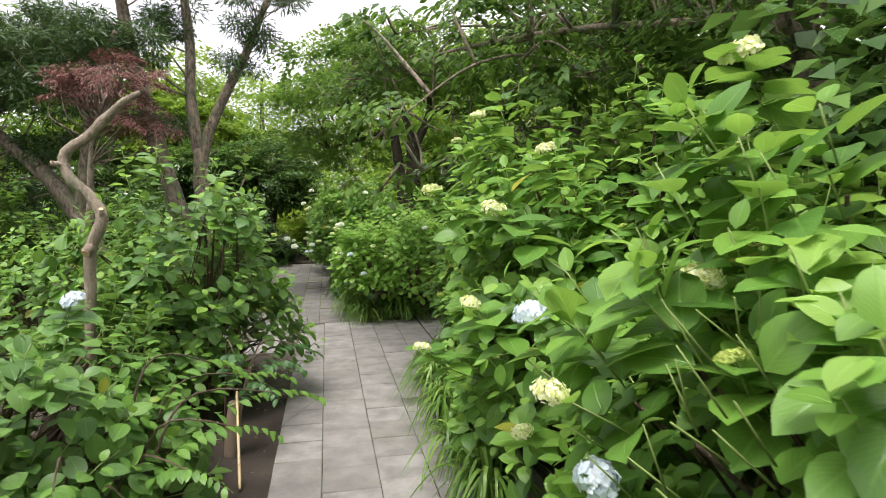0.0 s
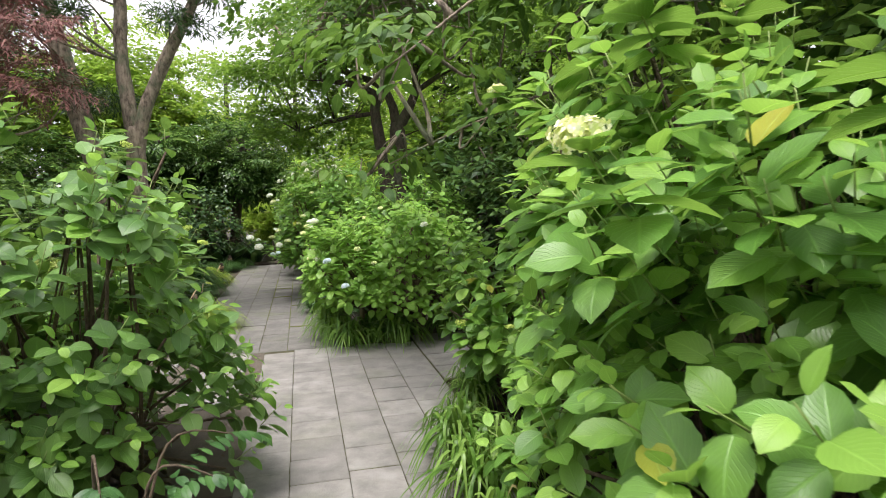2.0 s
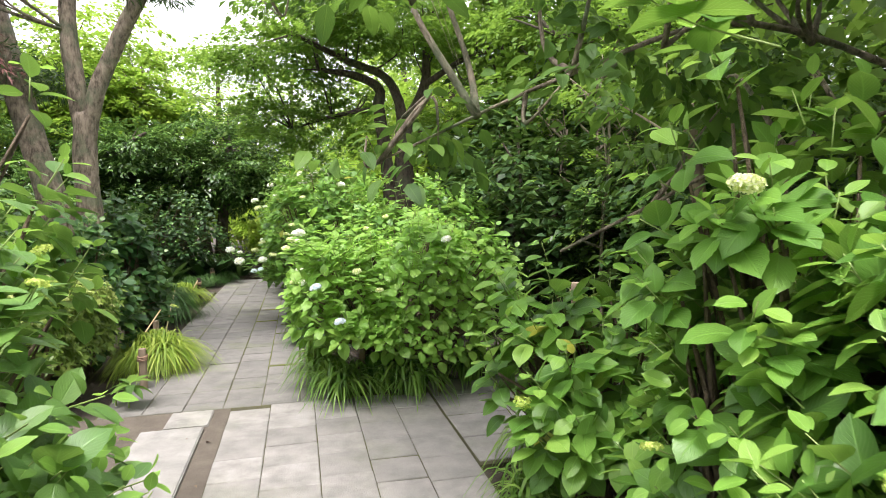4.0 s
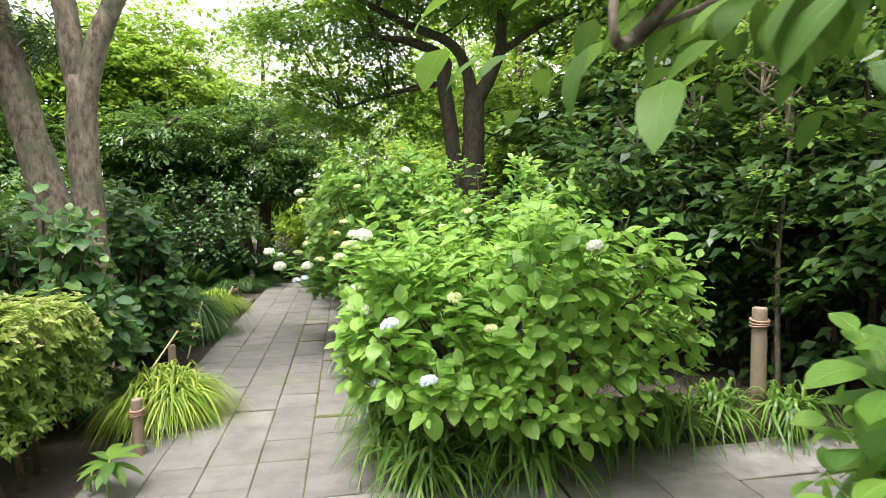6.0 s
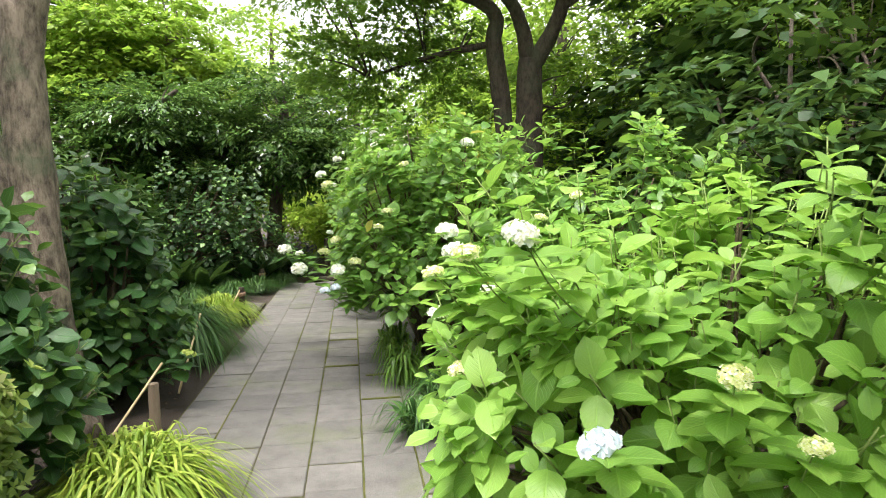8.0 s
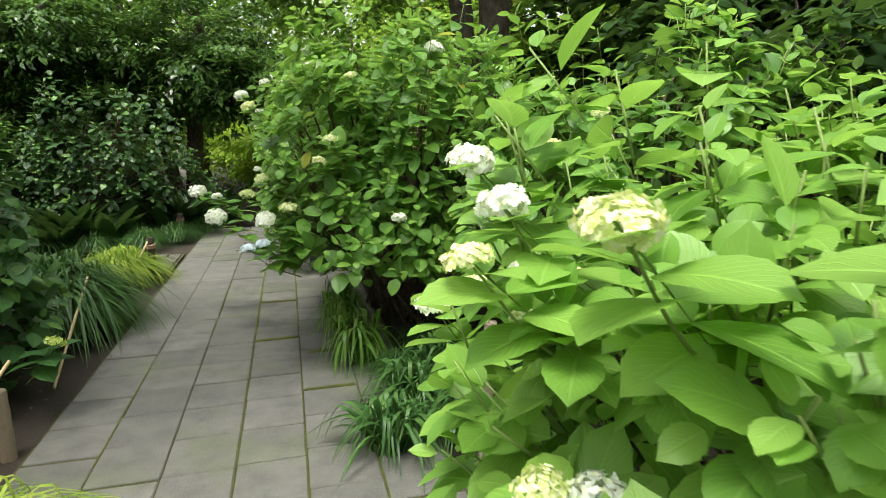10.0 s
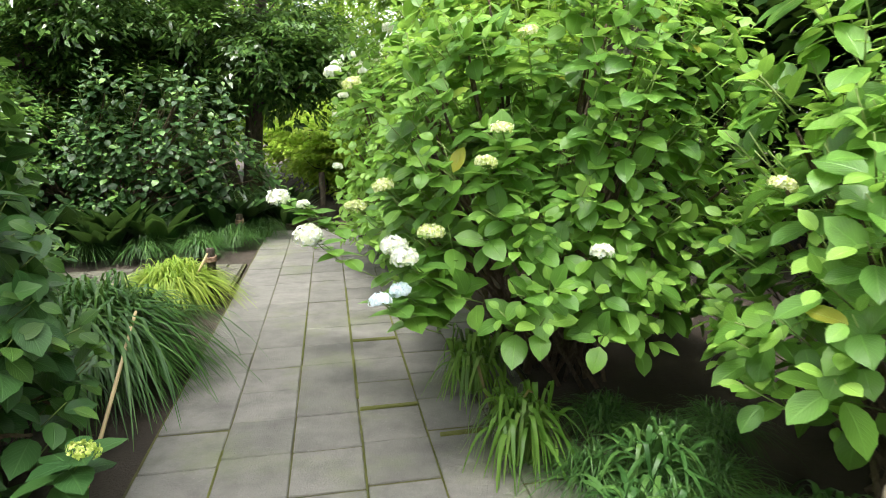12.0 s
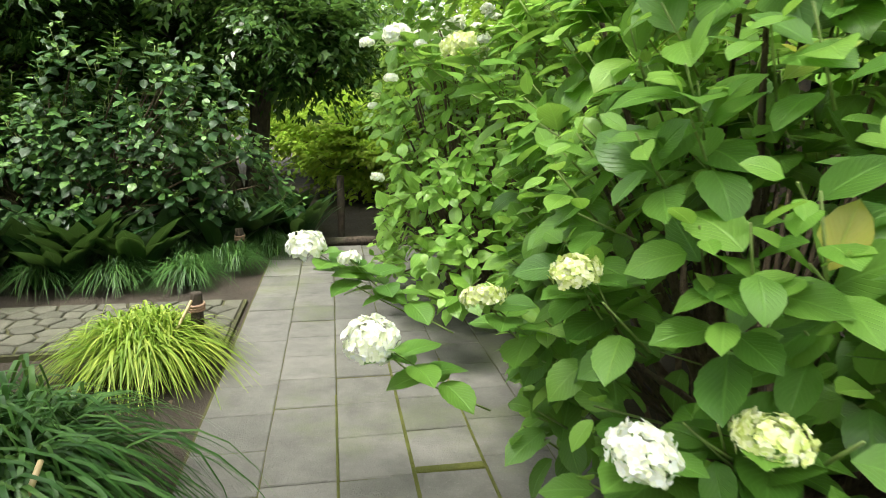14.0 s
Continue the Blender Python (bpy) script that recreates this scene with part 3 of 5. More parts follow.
def leaf_fans(g, hubs, outs, sizes, count, thick=0.1):
    """Leaves set along the forking twigs of flat drooping sprays: places, directions and upper sides."""
    way = outs * np.array([1, 1, 0.35]) + g.normal(0, 0.35, outs.shape) * np.array([1, 1, 0.4])
    way /= np.linalg.norm(way, axis=1, keepdims=True)
    side = np.cross(way, np.array([0, 0, 1.0]) + g.normal(0, 0.22, outs.shape))
    side /= np.linalg.norm(side, axis=1, keepdims=True)
    top = np.cross(side, way)
    k = g.integers(0, len(hubs), count)
    angle = g.integers(-2, 3, count) * 0.5 + g.normal(0, 0.07, count)
    r = g.random(count) ** 0.65
    run = np.cos(angle)[:, None] * way[k] + np.sin(angle)[:, None] * side[k]
    spots = hubs[k] - way[k] * (0.6 * sizes[k])[:, None] + run * (1.6 * r * sizes[k])[:, None] + top[k] * (g.normal(0, thick, count) * sizes[k])[:, None]
    spots[:, 2] -= 0.32 * sizes[k] * r ** 2
    flank = np.cross(run, top[k]) * np.where(g.random(count) < 0.5, -1, 1)[:, None]
    ahead = run * 0.8 + flank * 0.75 + g.normal(0, 0.2, run.shape) + np.array([0, 0, -0.3])
    return spots, ahead, top[k] + g.normal(0, 0.28, run.shape)


def tree(name, label, stems, crowns, bark, leaf_mat, template, leaf=0.07, count=9000, seed=1, twigs=60, group="", category="tree", spray=0.3, sprays=70, place=(0, 0, 0), squash=0.5, flat=0.6, fan=True):
    """stems: (points, radii) from the ground up; crowns: (centre, radii) of the leafy masses."""
    g = np.random.default_rng(seed)
    root = thing(name, label, category, group, place=place)
    for k, (points, radii) in enumerate(stems):
        v, f = tube(points, radii, 12, 0.16, seed + k)
        part("trunk" if k == 0 else "limb", mesh_from("trunk", v, f, bark), root)
    top = max(p[2] for s in stems for p in s[0])
    ends = np.array([np.array(a) + (np.array(b) - np.array(a)) * f for s in stems for a, b in zip(s[0][:-1], s[0][1:]) for f in (0.25, 0.5, 0.75, 1.0)])
    ends = ends[ends[:, 2] > 0.3 * top]
    total = sum(c[1][0] * c[1][1] for c in crowns)
    twig_pieces = []
    for k, (centre, radii) in enumerate(crowns):
        share = (radii[0] * radii[1]) / total
        m = max(6, int(sprays * share))
        d = g.normal(size=(m, 3))
        d /= np.linalg.norm(d, axis=1, keepdims=True)
        hub = np.array(centre) + d * np.array(radii) * (g.random((m, 1)) ** 0.4)
        size = spray * g.uniform(0.6, 1.3, m)
        if fan:
            spots, ahead, up = leaf_fans(g, hub, d, size, int(count * share), 0.3 * squash)
        else:
            spots, out = leaf_cloud(g, hub, size, int(count * share), squash)
            ahead = out * np.array([1, 1, 0.4]) + g.normal(0, 0.5, out.shape) + np.array([0, 0, -0.25])
            up = np.array([0, 0, 1.0]) * flat + g.normal(0, 0.5, out.shape)
        me = joined("crown", template, frames_of(ahead, up), spots, leaf * g.uniform(0.6, 1.25, len(spots)), leaf_mat)
        tagged(part("crown", me, root), kind="stuff")
        for j in range(min(m, max(3, int(twigs * share)))):
            start = ends[np.argmin(np.linalg.norm(ends - hub[j] + np.array([0, 0, 0.5]), axis=1))]
            if np.linalg.norm(hub[j] - start) > 2.6:
                continue
            mid = 0.5 * (start + hub[j]) + g.normal(0, 0.12, 3)
            r0 = 0.012 + 0.007 * np.linalg.norm(hub[j] - start)
            twig_pieces.append(tube([start, mid, hub[j]], [r0, r0 * 0.6, 0.004], 5, 0.1, j))
    if twig_pieces:
        tagged(part("twig_growth", merged("twig_growth", twig_pieces, bark), root), kind="stuff")
    return root


# ---- the setting: ground and paving ----
TURN = radians(12.1)
ALONG, ACROSS = Vector((-math.sin(TURN), math.cos(TURN), 0)), Vector((math.cos(TURN), math.sin(TURN), 0))
CORNER = Vector((-1.797, 8.13, 0))


def path_at(s, w, z=0.0):
    """s metres along the path from the crossing, w metres to its right."""
    p = CORNER + ALONG * s + ACROSS * w
    return Vector((p.x, p.y, z))


def path_pose(s, w, z=0.0, spin=0.0):
    p = path_at(s, w)
    return pose(p.x, p.y, z, 0, 0, 12.1 + spin)


bm = bmesh.new()
bmesh.ops.create_grid(bm, x_segments=90, y_segments=90, size=14)
for v in bm.verts:
    v.co += Vector((-1.0, 9.0, 0))
    q = v.co - CORNER
    w = q.dot(ACROSS)
    off = max(0.0, max(-1.3 - w, w - 1.6))
    v.co.z = -0.04 + 0.018 * noise.noise(v.co * 1.7) * min(1, off + 0.2)
outer = [bm.verts.new((x, y, -0.05)) for x, y in ((-900, -900), (900, -900), (900, 900), (-900, 900))]
rim = [v for v in bm.verts if v.is_boundary and v not in outer]
for v in rim:
    v.co.z = -0.05
corners = sorted((v for v in rim if abs(abs(v.co.x + 1) - 14) < 0.01 and abs(abs(v.co.y - 9) - 14) < 0.01), key=lambda v: math.atan2(v.co.y - 9, v.co.x + 1))
sides = {}
for a, b, o1, o2, test in ((0, 1, 0, 1, lambda v: v.co.y < -4.99), (1, 2, 1, 2, lambda v: v.co.x > 12.99), (2, 3, 2, 3, lambda v: v.co.y > 22.99), (3, 0, 3, 0, lambda v: v.co.x < -14.99)):
    run = sorted((v for v in rim if test(v)), key=lambda v: (v.co - corners[a].co).length)
    mid = len(run) // 2
    for i in range(len(run) - 1):
        bm.faces.new((run[i + 1], run[i], outer[o1 if i < mid else o2]))
    bm.faces.new((run[mid], outer[o1], outer[o2]))
bmesh.ops.recalc_face_normals(bm, faces=bm.faces)
me = bpy.data.meshes.new("ground")
bm.to_mesh(me)
bm.free()
me.materials.append(M_SOIL)
for poly in me.polygons:
    poly.use_smooth = True
tagged(new("ground", me), "dark bare garden soil under the plants", "ground", kind="structure")


def bed(name, s0, s1, w0, w1, material, label, z=-0.007):
    me = box_mesh(name, w1 - w0, s1 - s0, 0.06, material, 0)
    ob = tagged(new(name, me), label, "paving", kind="structure")
    ob.matrix_basis = path_pose((s0 + s1) / 2, (w0 + w1) / 2, z - 0.06)
    return ob


def paving(parent, columns, s0, s1, length, material, seed, name="paving_stone", starts=None):
    """Columns of stones (w0, w1), each column's joints at its own start; each stone is an object."""
    g = random.Random(seed)
    kinds = {}
    for c, (w0, w1) in enumerate(columns):
        s = s0 - (starts[c] if starts else g.uniform(0, 0.12))
        while s < s1 - 0.08:
            nominal = s + length + g.choice((-0.012, 0.0, 0.0, 0.012))
            left, right = max(s, s0), min(nominal, s1)
            size = right - left
            if size > 0.05:
                key = (round(w1 - w0, 2), round(size, 2), g.randrange(2))
                if key not in kinds:
                    kinds[key] = box_mesh(name, w1 - w0 - 0.005, size - 0.006, 0.05, material, 0.005, 1, 0.0022, int(key[1] * 100) + key[2])
                m = path_pose((left + right) / 2, (w0 + w1) / 2, -0.05 + g.uniform(-0.003, 0.003), g.uniform(-0.35, 0.35)) @ pose(0, 0, 0, g.uniform(-0.35, 0.35), g.uniform(-0.35, 0.35))
                part(name, kinds[key], parent, m=parent.matrix_basis.inverted() @ m)
            s += length


path_one = bed("pavement_1", -8.6, 0.0625, -0.2, 1.42, M_JOINT, "grey square stone paving with narrow mossy joints")
path_two = bed("pavement_2", 0.0625, 9.3, -1.2, 0.66, M_MOSSY, "darker grey stone paving with mossy joints")
path_side = bed("pavement_3", -1.5, 0.35, 1.425, 4.6, M_JOINT, "grey stone side path branching off")
strip = bed("earth_strip", -3.2, 0.0615, -1.35, -0.201, M_STRIP, "packed bare earth beside the paving", -0.006)


# ---- hydrangeas on the right of the first stretch ----
hydrangea((1.42, 1.25), (1.03, 1.4), 1.68, "tall hydrangea bush with broad bright green leaves and cream flowers", 600, 0.185, 5, near=(0.3, 1.6, 1.3), singles=295, seed=21, nodes=3, inner=0.5, bare=(-1.0, 0.72, -0.6, 0.95, 3.0),
          extra=[("cream", (0.35, 2.16, 1.63), 1.1), ("cream", (0.79, 1.20, 1.46), 1.1), ("bud", (0.74, 0.91, 1.34), 1.2), ("blue", (0.427, 1.62, 1.30), 1.15), ("cream", (0.245, 2.04, 1.27), 0.9), ("blue", (0.52, 1.12, 1.0), 1.1), ("cream", (1.02, 1.58, 1.83), 1.1), ("cream", (0.98, 1.43, 2.05), 1.2)])
hydrangea((1.15, 3.75), (1.08, 1.4), 2.08, "tall hydrangea bush leaning over the path, cream flower heads", 640, 0.175, 5, near=(0.1, 3.0, 1.3), singles=295, seed=22, nodes=3, inner=0.5,
          extra=[("cream", (0.084, 2.69, 1.72), 1.05), ("cream", (0.617, 2.57, 1.90), 1.0), ("cream", (0.325, 3.19, 2.14), 1.1), ("cream", (0.21, 5.07, 2.2), 1.0), ("cream", (0.023, 2.59, 0.97), 0.9), ("cream", (0.457, 2.2, 0.70), 1.0), ("cream", (0.53, 2.73, 0.91), 1.0), ("bud", (0.78, 3.84, 2.10), 1.1), ("bud", (0.86, 3.76, 2.25), 1.1)])
hydrangea((0.82, 5.2), (0.6, 0.5), 1.85, "slim hydrangea bush with pale leaves and a yellow bud", 190, 0.16, 2, near=(0.1, 5.1, 1.4), singles=150, seed=24, nodes=3, low=0.25, kinds=("cream", "bud"))
hydrangea((0.58, 6.4), (0.75, 0.7), 1.2, "open hydrangea bush with large flat leaves beside the side path", 130, 0.165, 2, near=(0.1, 6.0, 1.0), singles=180, seed=23, low=0.35, kinds=("bud",), inner=0.3, extra=[("bud", (0.02, 5.95, 0.72), 1.3)])

# ---- hydrangeas on the left ----
hydrangea((-2.15, 4.9), (0.85, 1.1), 1.7, "lanky hydrangea bush with many bare stems and small buds", 330, 0.145, 7, mat=M_LEAF_MID, tip=M_LEAF_FRESH, near=(-1.3, 4.6, 1.2), singles=230, seed=31, kinds=("bud",), inner=0.4, lumps=0.2, extra=[("bud", (-1.81, 5.05, 1.95), 1.0), ("bud", (-1.35, 4.84, 1.42), 0.9)])
hydrangea((-2.2, 2.7), (0.95, 1.2), 1.1, "low hydrangea bush with dull green leaves and one pale flower", 340, 0.15, 0, mat=M_LEAF_MID, near=(-1.2, 2.6, 0.8), singles=230, seed=32, extra=[("blue", (-1.55, 2.42, 1.25), 1.0)])
hydrangea((-4.1, 6.2), (1.2, 1.2), 1.5, "hydrangea bush behind the stepping stones", 260, 0.13, 4, seed=33, kinds=("bud",))
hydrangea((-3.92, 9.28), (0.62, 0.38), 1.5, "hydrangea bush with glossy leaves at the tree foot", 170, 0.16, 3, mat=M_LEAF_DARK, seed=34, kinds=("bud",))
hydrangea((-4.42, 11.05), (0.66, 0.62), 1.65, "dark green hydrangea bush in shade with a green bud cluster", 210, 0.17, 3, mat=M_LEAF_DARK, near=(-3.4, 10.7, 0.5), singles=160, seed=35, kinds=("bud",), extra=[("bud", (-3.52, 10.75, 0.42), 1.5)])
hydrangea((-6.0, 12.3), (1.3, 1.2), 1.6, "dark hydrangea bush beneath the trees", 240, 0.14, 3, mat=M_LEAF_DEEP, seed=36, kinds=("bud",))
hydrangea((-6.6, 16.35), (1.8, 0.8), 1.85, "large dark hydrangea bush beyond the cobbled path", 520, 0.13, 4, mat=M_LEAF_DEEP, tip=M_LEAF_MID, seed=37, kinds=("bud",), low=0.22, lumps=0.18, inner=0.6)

# ---- hydrangeas in the bed between the paths ----
hydrangea((-0.64, 8.92), (1.08, 1.02), 1.42, "rounded hydrangea bush with white and pale blue flowers", 560, 0.14, 3, mat=M_LEAF_FRESH, near=(-1.4, 8.3, 0.9), singles=295, seed=41, nodes=3, low=0.3,
          extra=[("blue", (-1.07, 7.87, 0.73), 0.86), ("blue", (-1.25, 7.9, 0.99), 0.86), ("white", (-1.39, 8.07, 1.40), 0.82), ("white", (-1.60, 8.88, 1.36), 0.82), ("white", (-1.57, 8.70, 1.305), 0.78), ("cream", (-1.63, 8.59, 1.25), 0.74), ("cream", (-1.52, 8.32, 1.336), 0.82), ("white", (-1.47, 8.5, 0.95), 0.86), ("cream", (-1.55, 8.5, 0.97), 0.74), ("white", (-1.67, 9.3, 0.98), 0.86), ("cream", (-1.55, 9.3, 1.03), 0.82), ("white", (-1.45, 9.3, 1.08), 0.74), ("cream", (-1.45, 9.15, 0.98), 0.90), ("blue", (-1.30, 8.3, 0.53), 0.74), ("blue", (-1.42, 8.5, 0.53), 0.70), ("cream", (-0.95, 8.0, 1.1), 0.74), ("cream", (-0.78, 8.0, 0.95), 0.66)])
hydrangea((-0.55, 11.0), (1.05, 0.95), 1.75, "hydrangea bush with dense green leaves and few flowers", 420, 0.14, 4, seed=42, near=(-1.5, 10.6, 1.0), singles=240, low=0.32, nodes=3, bare=(-2.2, 0.0, 10.0, 12.0, 0.42), extra=[("cream", (-1.12, 10.4, 1.34), 0.9), ("cream", (-1.4, 10.9, 1.2), 0.9)])
hydrangea((-1.85, 12.55), (0.98, 1.35), 2.05, "tall hydrangea bush overhanging the path with white flowers", 800, 0.14, 6, near=(-2.8, 11.9, 1.1), singles=295, seed=43, kinds=("white", "cream", "cream"), low=0.25, nodes=3, bare=(-2.2, 0.0, 10.0, 12.8, 0.46),
          extra=[("white", (-2.55, 11.15, 0.93), 1.0), ("blue", (-2.57, 11.15, 0.81), 0.8), ("blue", (-2.63, 11.06, 0.80), 0.8), ("white", (-3.13, 12.09, 0.84), 1.45), ("white", (-3.43, 12.62, 0.97), 1.35), ("white", (-3.28, 12.6, 0.93), 0.8), ("cream", (-2.85, 11.92, 1.01), 1.1), ("cream", (-2.69, 11.70, 1.13), 1.0), ("white", (-2.62, 11.45, 0.91), 1.1), ("cream", (-2.47, 11.38, 0.98), 1.1), ("cream", (-2.92, 12.36, 1.60), 1.1), ("white", (-3.17, 13.1, 1.72), 1.1), ("cream", (-2.20, 11.35, 1.37), 0.9), ("cream", (-2.26, 11.3, 1.25), 0.9), ("white", (-1.59, 11.7, 1.9), 1.1), ("cream", (-2.09, 11.55, 1.73), 0.9)])
hydrangea((-2.65, 15.2), (0.95, 1.3), 2.2, "hydrangea bush with white flower heads further along", 380, 0.14, 12, mat=M_LEAF_FRESH, seed=44, kinds=("white", "cream"))

# ---- grasses ----
grass_clump((-3.15, 9.38), 0.52, 0.47, "golden-green weeping grass clump behind the post", M_GRASS_GOLD, 1500, 0.015, 1.25, 51, singles=140)
grass_clump((-4.42, 12.25), 0.74, 0.66, "dark green arching grass clump beside the paving", M_GRASS_DARK, 1700, 0.017, 1.25, 52, singles=210)
grass_clump((-4.66, 13.75), 0.55, 0.40, "yellow-green weeping grass clump round a post", M_GRASS_GOLD, 1400, 0.012, 1.2, 53, singles=140)
for k, (x, y) in enumerate(((-5.0, 16.0), (-5.5, 16.1), (-4.85, 16.6), (-6.0, 15.9), (-5.2, 15.5), (-5.75, 15.4), (-6.3, 15.3), (-6.9, 15.15))):
    grass_clump((x, y), 0.42, 0.30, "low dark grass tuft at the bend", M_GRASS_DARK, 420, 0.008, 0.9, 54 + k)
for k, (x, y, r) in enumerate(((-1.16, 8.34, 0.36), (-0.56, 8.42, 0.34), (-0.86, 8.5, 0.28), (-0.05, 8.8, 0.3), (-1.35, 8.7, 0.3), (-1.5, 9.25, 0.28), (0.35, 9.0, 0.3), (0.72, 9.15, 0.3), (1.2, 9.1, 0.3), (0.34, 3.0, 0.3), (0.24, 3.55, 0.32), (0.12, 4.2, 0.3), (0.06, 4.8, 0.32), (-0.02, 5.4, 0.32), (0.3, 5.1, 0.3), (0.12, 6.2, 0.3), (0.3, 6.9, 0.28), (-2.1, 11.4, 0.2), (-2.3, 12.1, 0.2))):
    grass_clump((x, y), r * 1.3, 0.42, "lily turf tuft with strap leaves at the bed edge", M_GRASS_MID, 140, 0.024, 1.25, 120 + k, "lily_turf", "lily turf edging", 49)
for k, (x, y, r) in enumerate(((-1.86, 10.35, 0.28), (-1.78, 10.8, 0.3), (-1.5, 10.5, 0.26), (-1.62, 11.2, 0.26), (-1.2, 10.75, 0.26))):
    grass_clump((x, y), r * 1.3, 0.30, "dark lily turf tuft with strap leaves under the bushes", M_GRASS_DARK, 112, 0.02, 1.2, 190 + k, "lily_turf", "lily turf edging", 35)
for k, (x, y) in enumerate(((-1.55, 10.75), (-1.4, 11.2), (-1.7, 11.7), (-1.3, 10.4), (-1.2, 11.6), (-1.7, 10.5), (-1.6, 11.0), (-1.85, 11.25), (-1.25, 10.9), (-1.75, 10.9), (-1.5, 11.5), (-1.1, 10.2))):
    grass_clump((x, y), 0.32, 0.17, "fine dwarf grass tuft under the bushes", M_GRASS_DARK, 300, 0.005, 0.8, 160 + k, singles=35)

# ---- trees ----
Y = 10.35
tree("garden_tree", "tall grey-brown tree forking into two limbs", [
    ([(-4.12, Y, -0.05), (-4.2, Y, 0.5), (-4.24, Y, 1.3), (-4.27, Y, 2.2), (-4.26, Y, 2.7)], [0.20, 0.15, 0.13, 0.125, 0.10]),
    ([(-4.27, Y, 2.0), (-4.31, Y, 2.85), (-4.38, Y, 3.6), (-4.4, Y + .1, 4.6), (-4.5, Y, 6.2)], [0.07, 0.10, 0.09, 0.08, 0.06]),
    ([(-4.27, Y, 2.0), (-4.16, Y, 2.75), (-3.86, Y, 3.45), (-3.38, Y, 4.3), (-2.98, Y, 5.2)], [0.07, 0.095, 0.085, 0.07, 0.05]),
    ([(-4.4, Y + .1, -0.05), (-4.75, Y + .3, 1.3), (-5.25, Y + .5, 2.8), (-5.7, Y + .6, 4.6), (-5.9, Y + .6, 6.0)], [0.22, 0.17, 0.15, 0.12, 0.08])],
    [((-5.2, 10.6, 6.0), (1.7, 1.4, 0.6)), ((-3.1, 10.0, 5.3), (0.9, 0.9, 0.35)), ((-6.4, 9.8, 4.6), (0.9, 0.9, 0.4)), ((-3.1, 10.2, 4.6), (0.5, 0.5, 0.3)), ((-4.7, 10.3, 4.9), (0.7, 0.6, 0.3)), ((-5.6, 9.4, 4.1), (0.9, 0.7, 0.35)), ((-4.9, 9.6, 4.3), (0.7, 0.5, 0.28)), ((-6.3, 10.2, 3.9), (0.8, 0.6, 0.35)), ((-5.2, 11.0, 3.3), (0.6, 0.5, 0.3)), ((-3.5, 10.3, 4.15), (0.42, 0.4, 0.25))], M_BARK, M_LEAF_PINE, NARROW, 0.13, 40000, 61, spray=0.32, sprays=130, fan=False)
tree("leaning_tree", "old leaning tree with spreading limbs and tufted leaves", [
    ([(-5.0, 9.0, -0.05), (-5.6, 9.0, 1.5), (-6.3, 9.0, 2.4), (-7.3, 9.0, 3.2), (-8.0, 9.0, 4.0)], [0.17, 0.14, 0.12, 0.09, 0.05]),
    ([(-5.6, 9.0, 1.5), (-5.5, 9.1, 2.6), (-5.3, 9.1, 3.6), (-5.0, 9.2, 4.4)], [0.11, 0.09, 0.07, 0.04])],
    [((-7.4, 8.8, 3.6), (1.2, 1.0, 0.4)), ((-6.0, 9.0, 4.3), (1.3, 1.0, 0.4)), ((-8.4, 8.6, 4.6), (1.2, 1.0, 0.4)), ((-7.6, 8.5, 2.5), (0.7, 0.7, 0.3)), ((-5.6, 8.9, 3.4), (0.9, 0.7, 0.4)), ((-6.9, 8.6, 3.9), (0.9, 0.8, 0.35)), ((-6.0, 9.3, 2.6), (0.7, 0.6, 0.3)), ((-7.0, 9.4, 1.9), (0.8, 0.6, 0.3))], M_BARK, M_LEAF_PINE, NARROW, 0.13, 38000, 67, spray=0.3, sprays=150, fan=False)
tree("red_maple", "small red-leaved weeping maple", [([(-4.9, 8.0, -0.05), (-4.85, 8.0, 1.4), (-4.75, 8.0, 2.6), (-4.5, 8.0, 3.25)], [0.06, 0.05, 0.04, 0.02])],
     [((-4.4, 8.0, 3.45), (0.75, 0.6, 0.28)), ((-5.0, 8.0, 3.3), (0.4, 0.4, 0.25)), ((-4.1, 8.0, 2.9), (0.5, 0.4, 0.25))], M_BARK, M_LEAF_RED, NARROW, 0.085, 9000, 62, spray=0.22, sprays=50, squash=0.3)
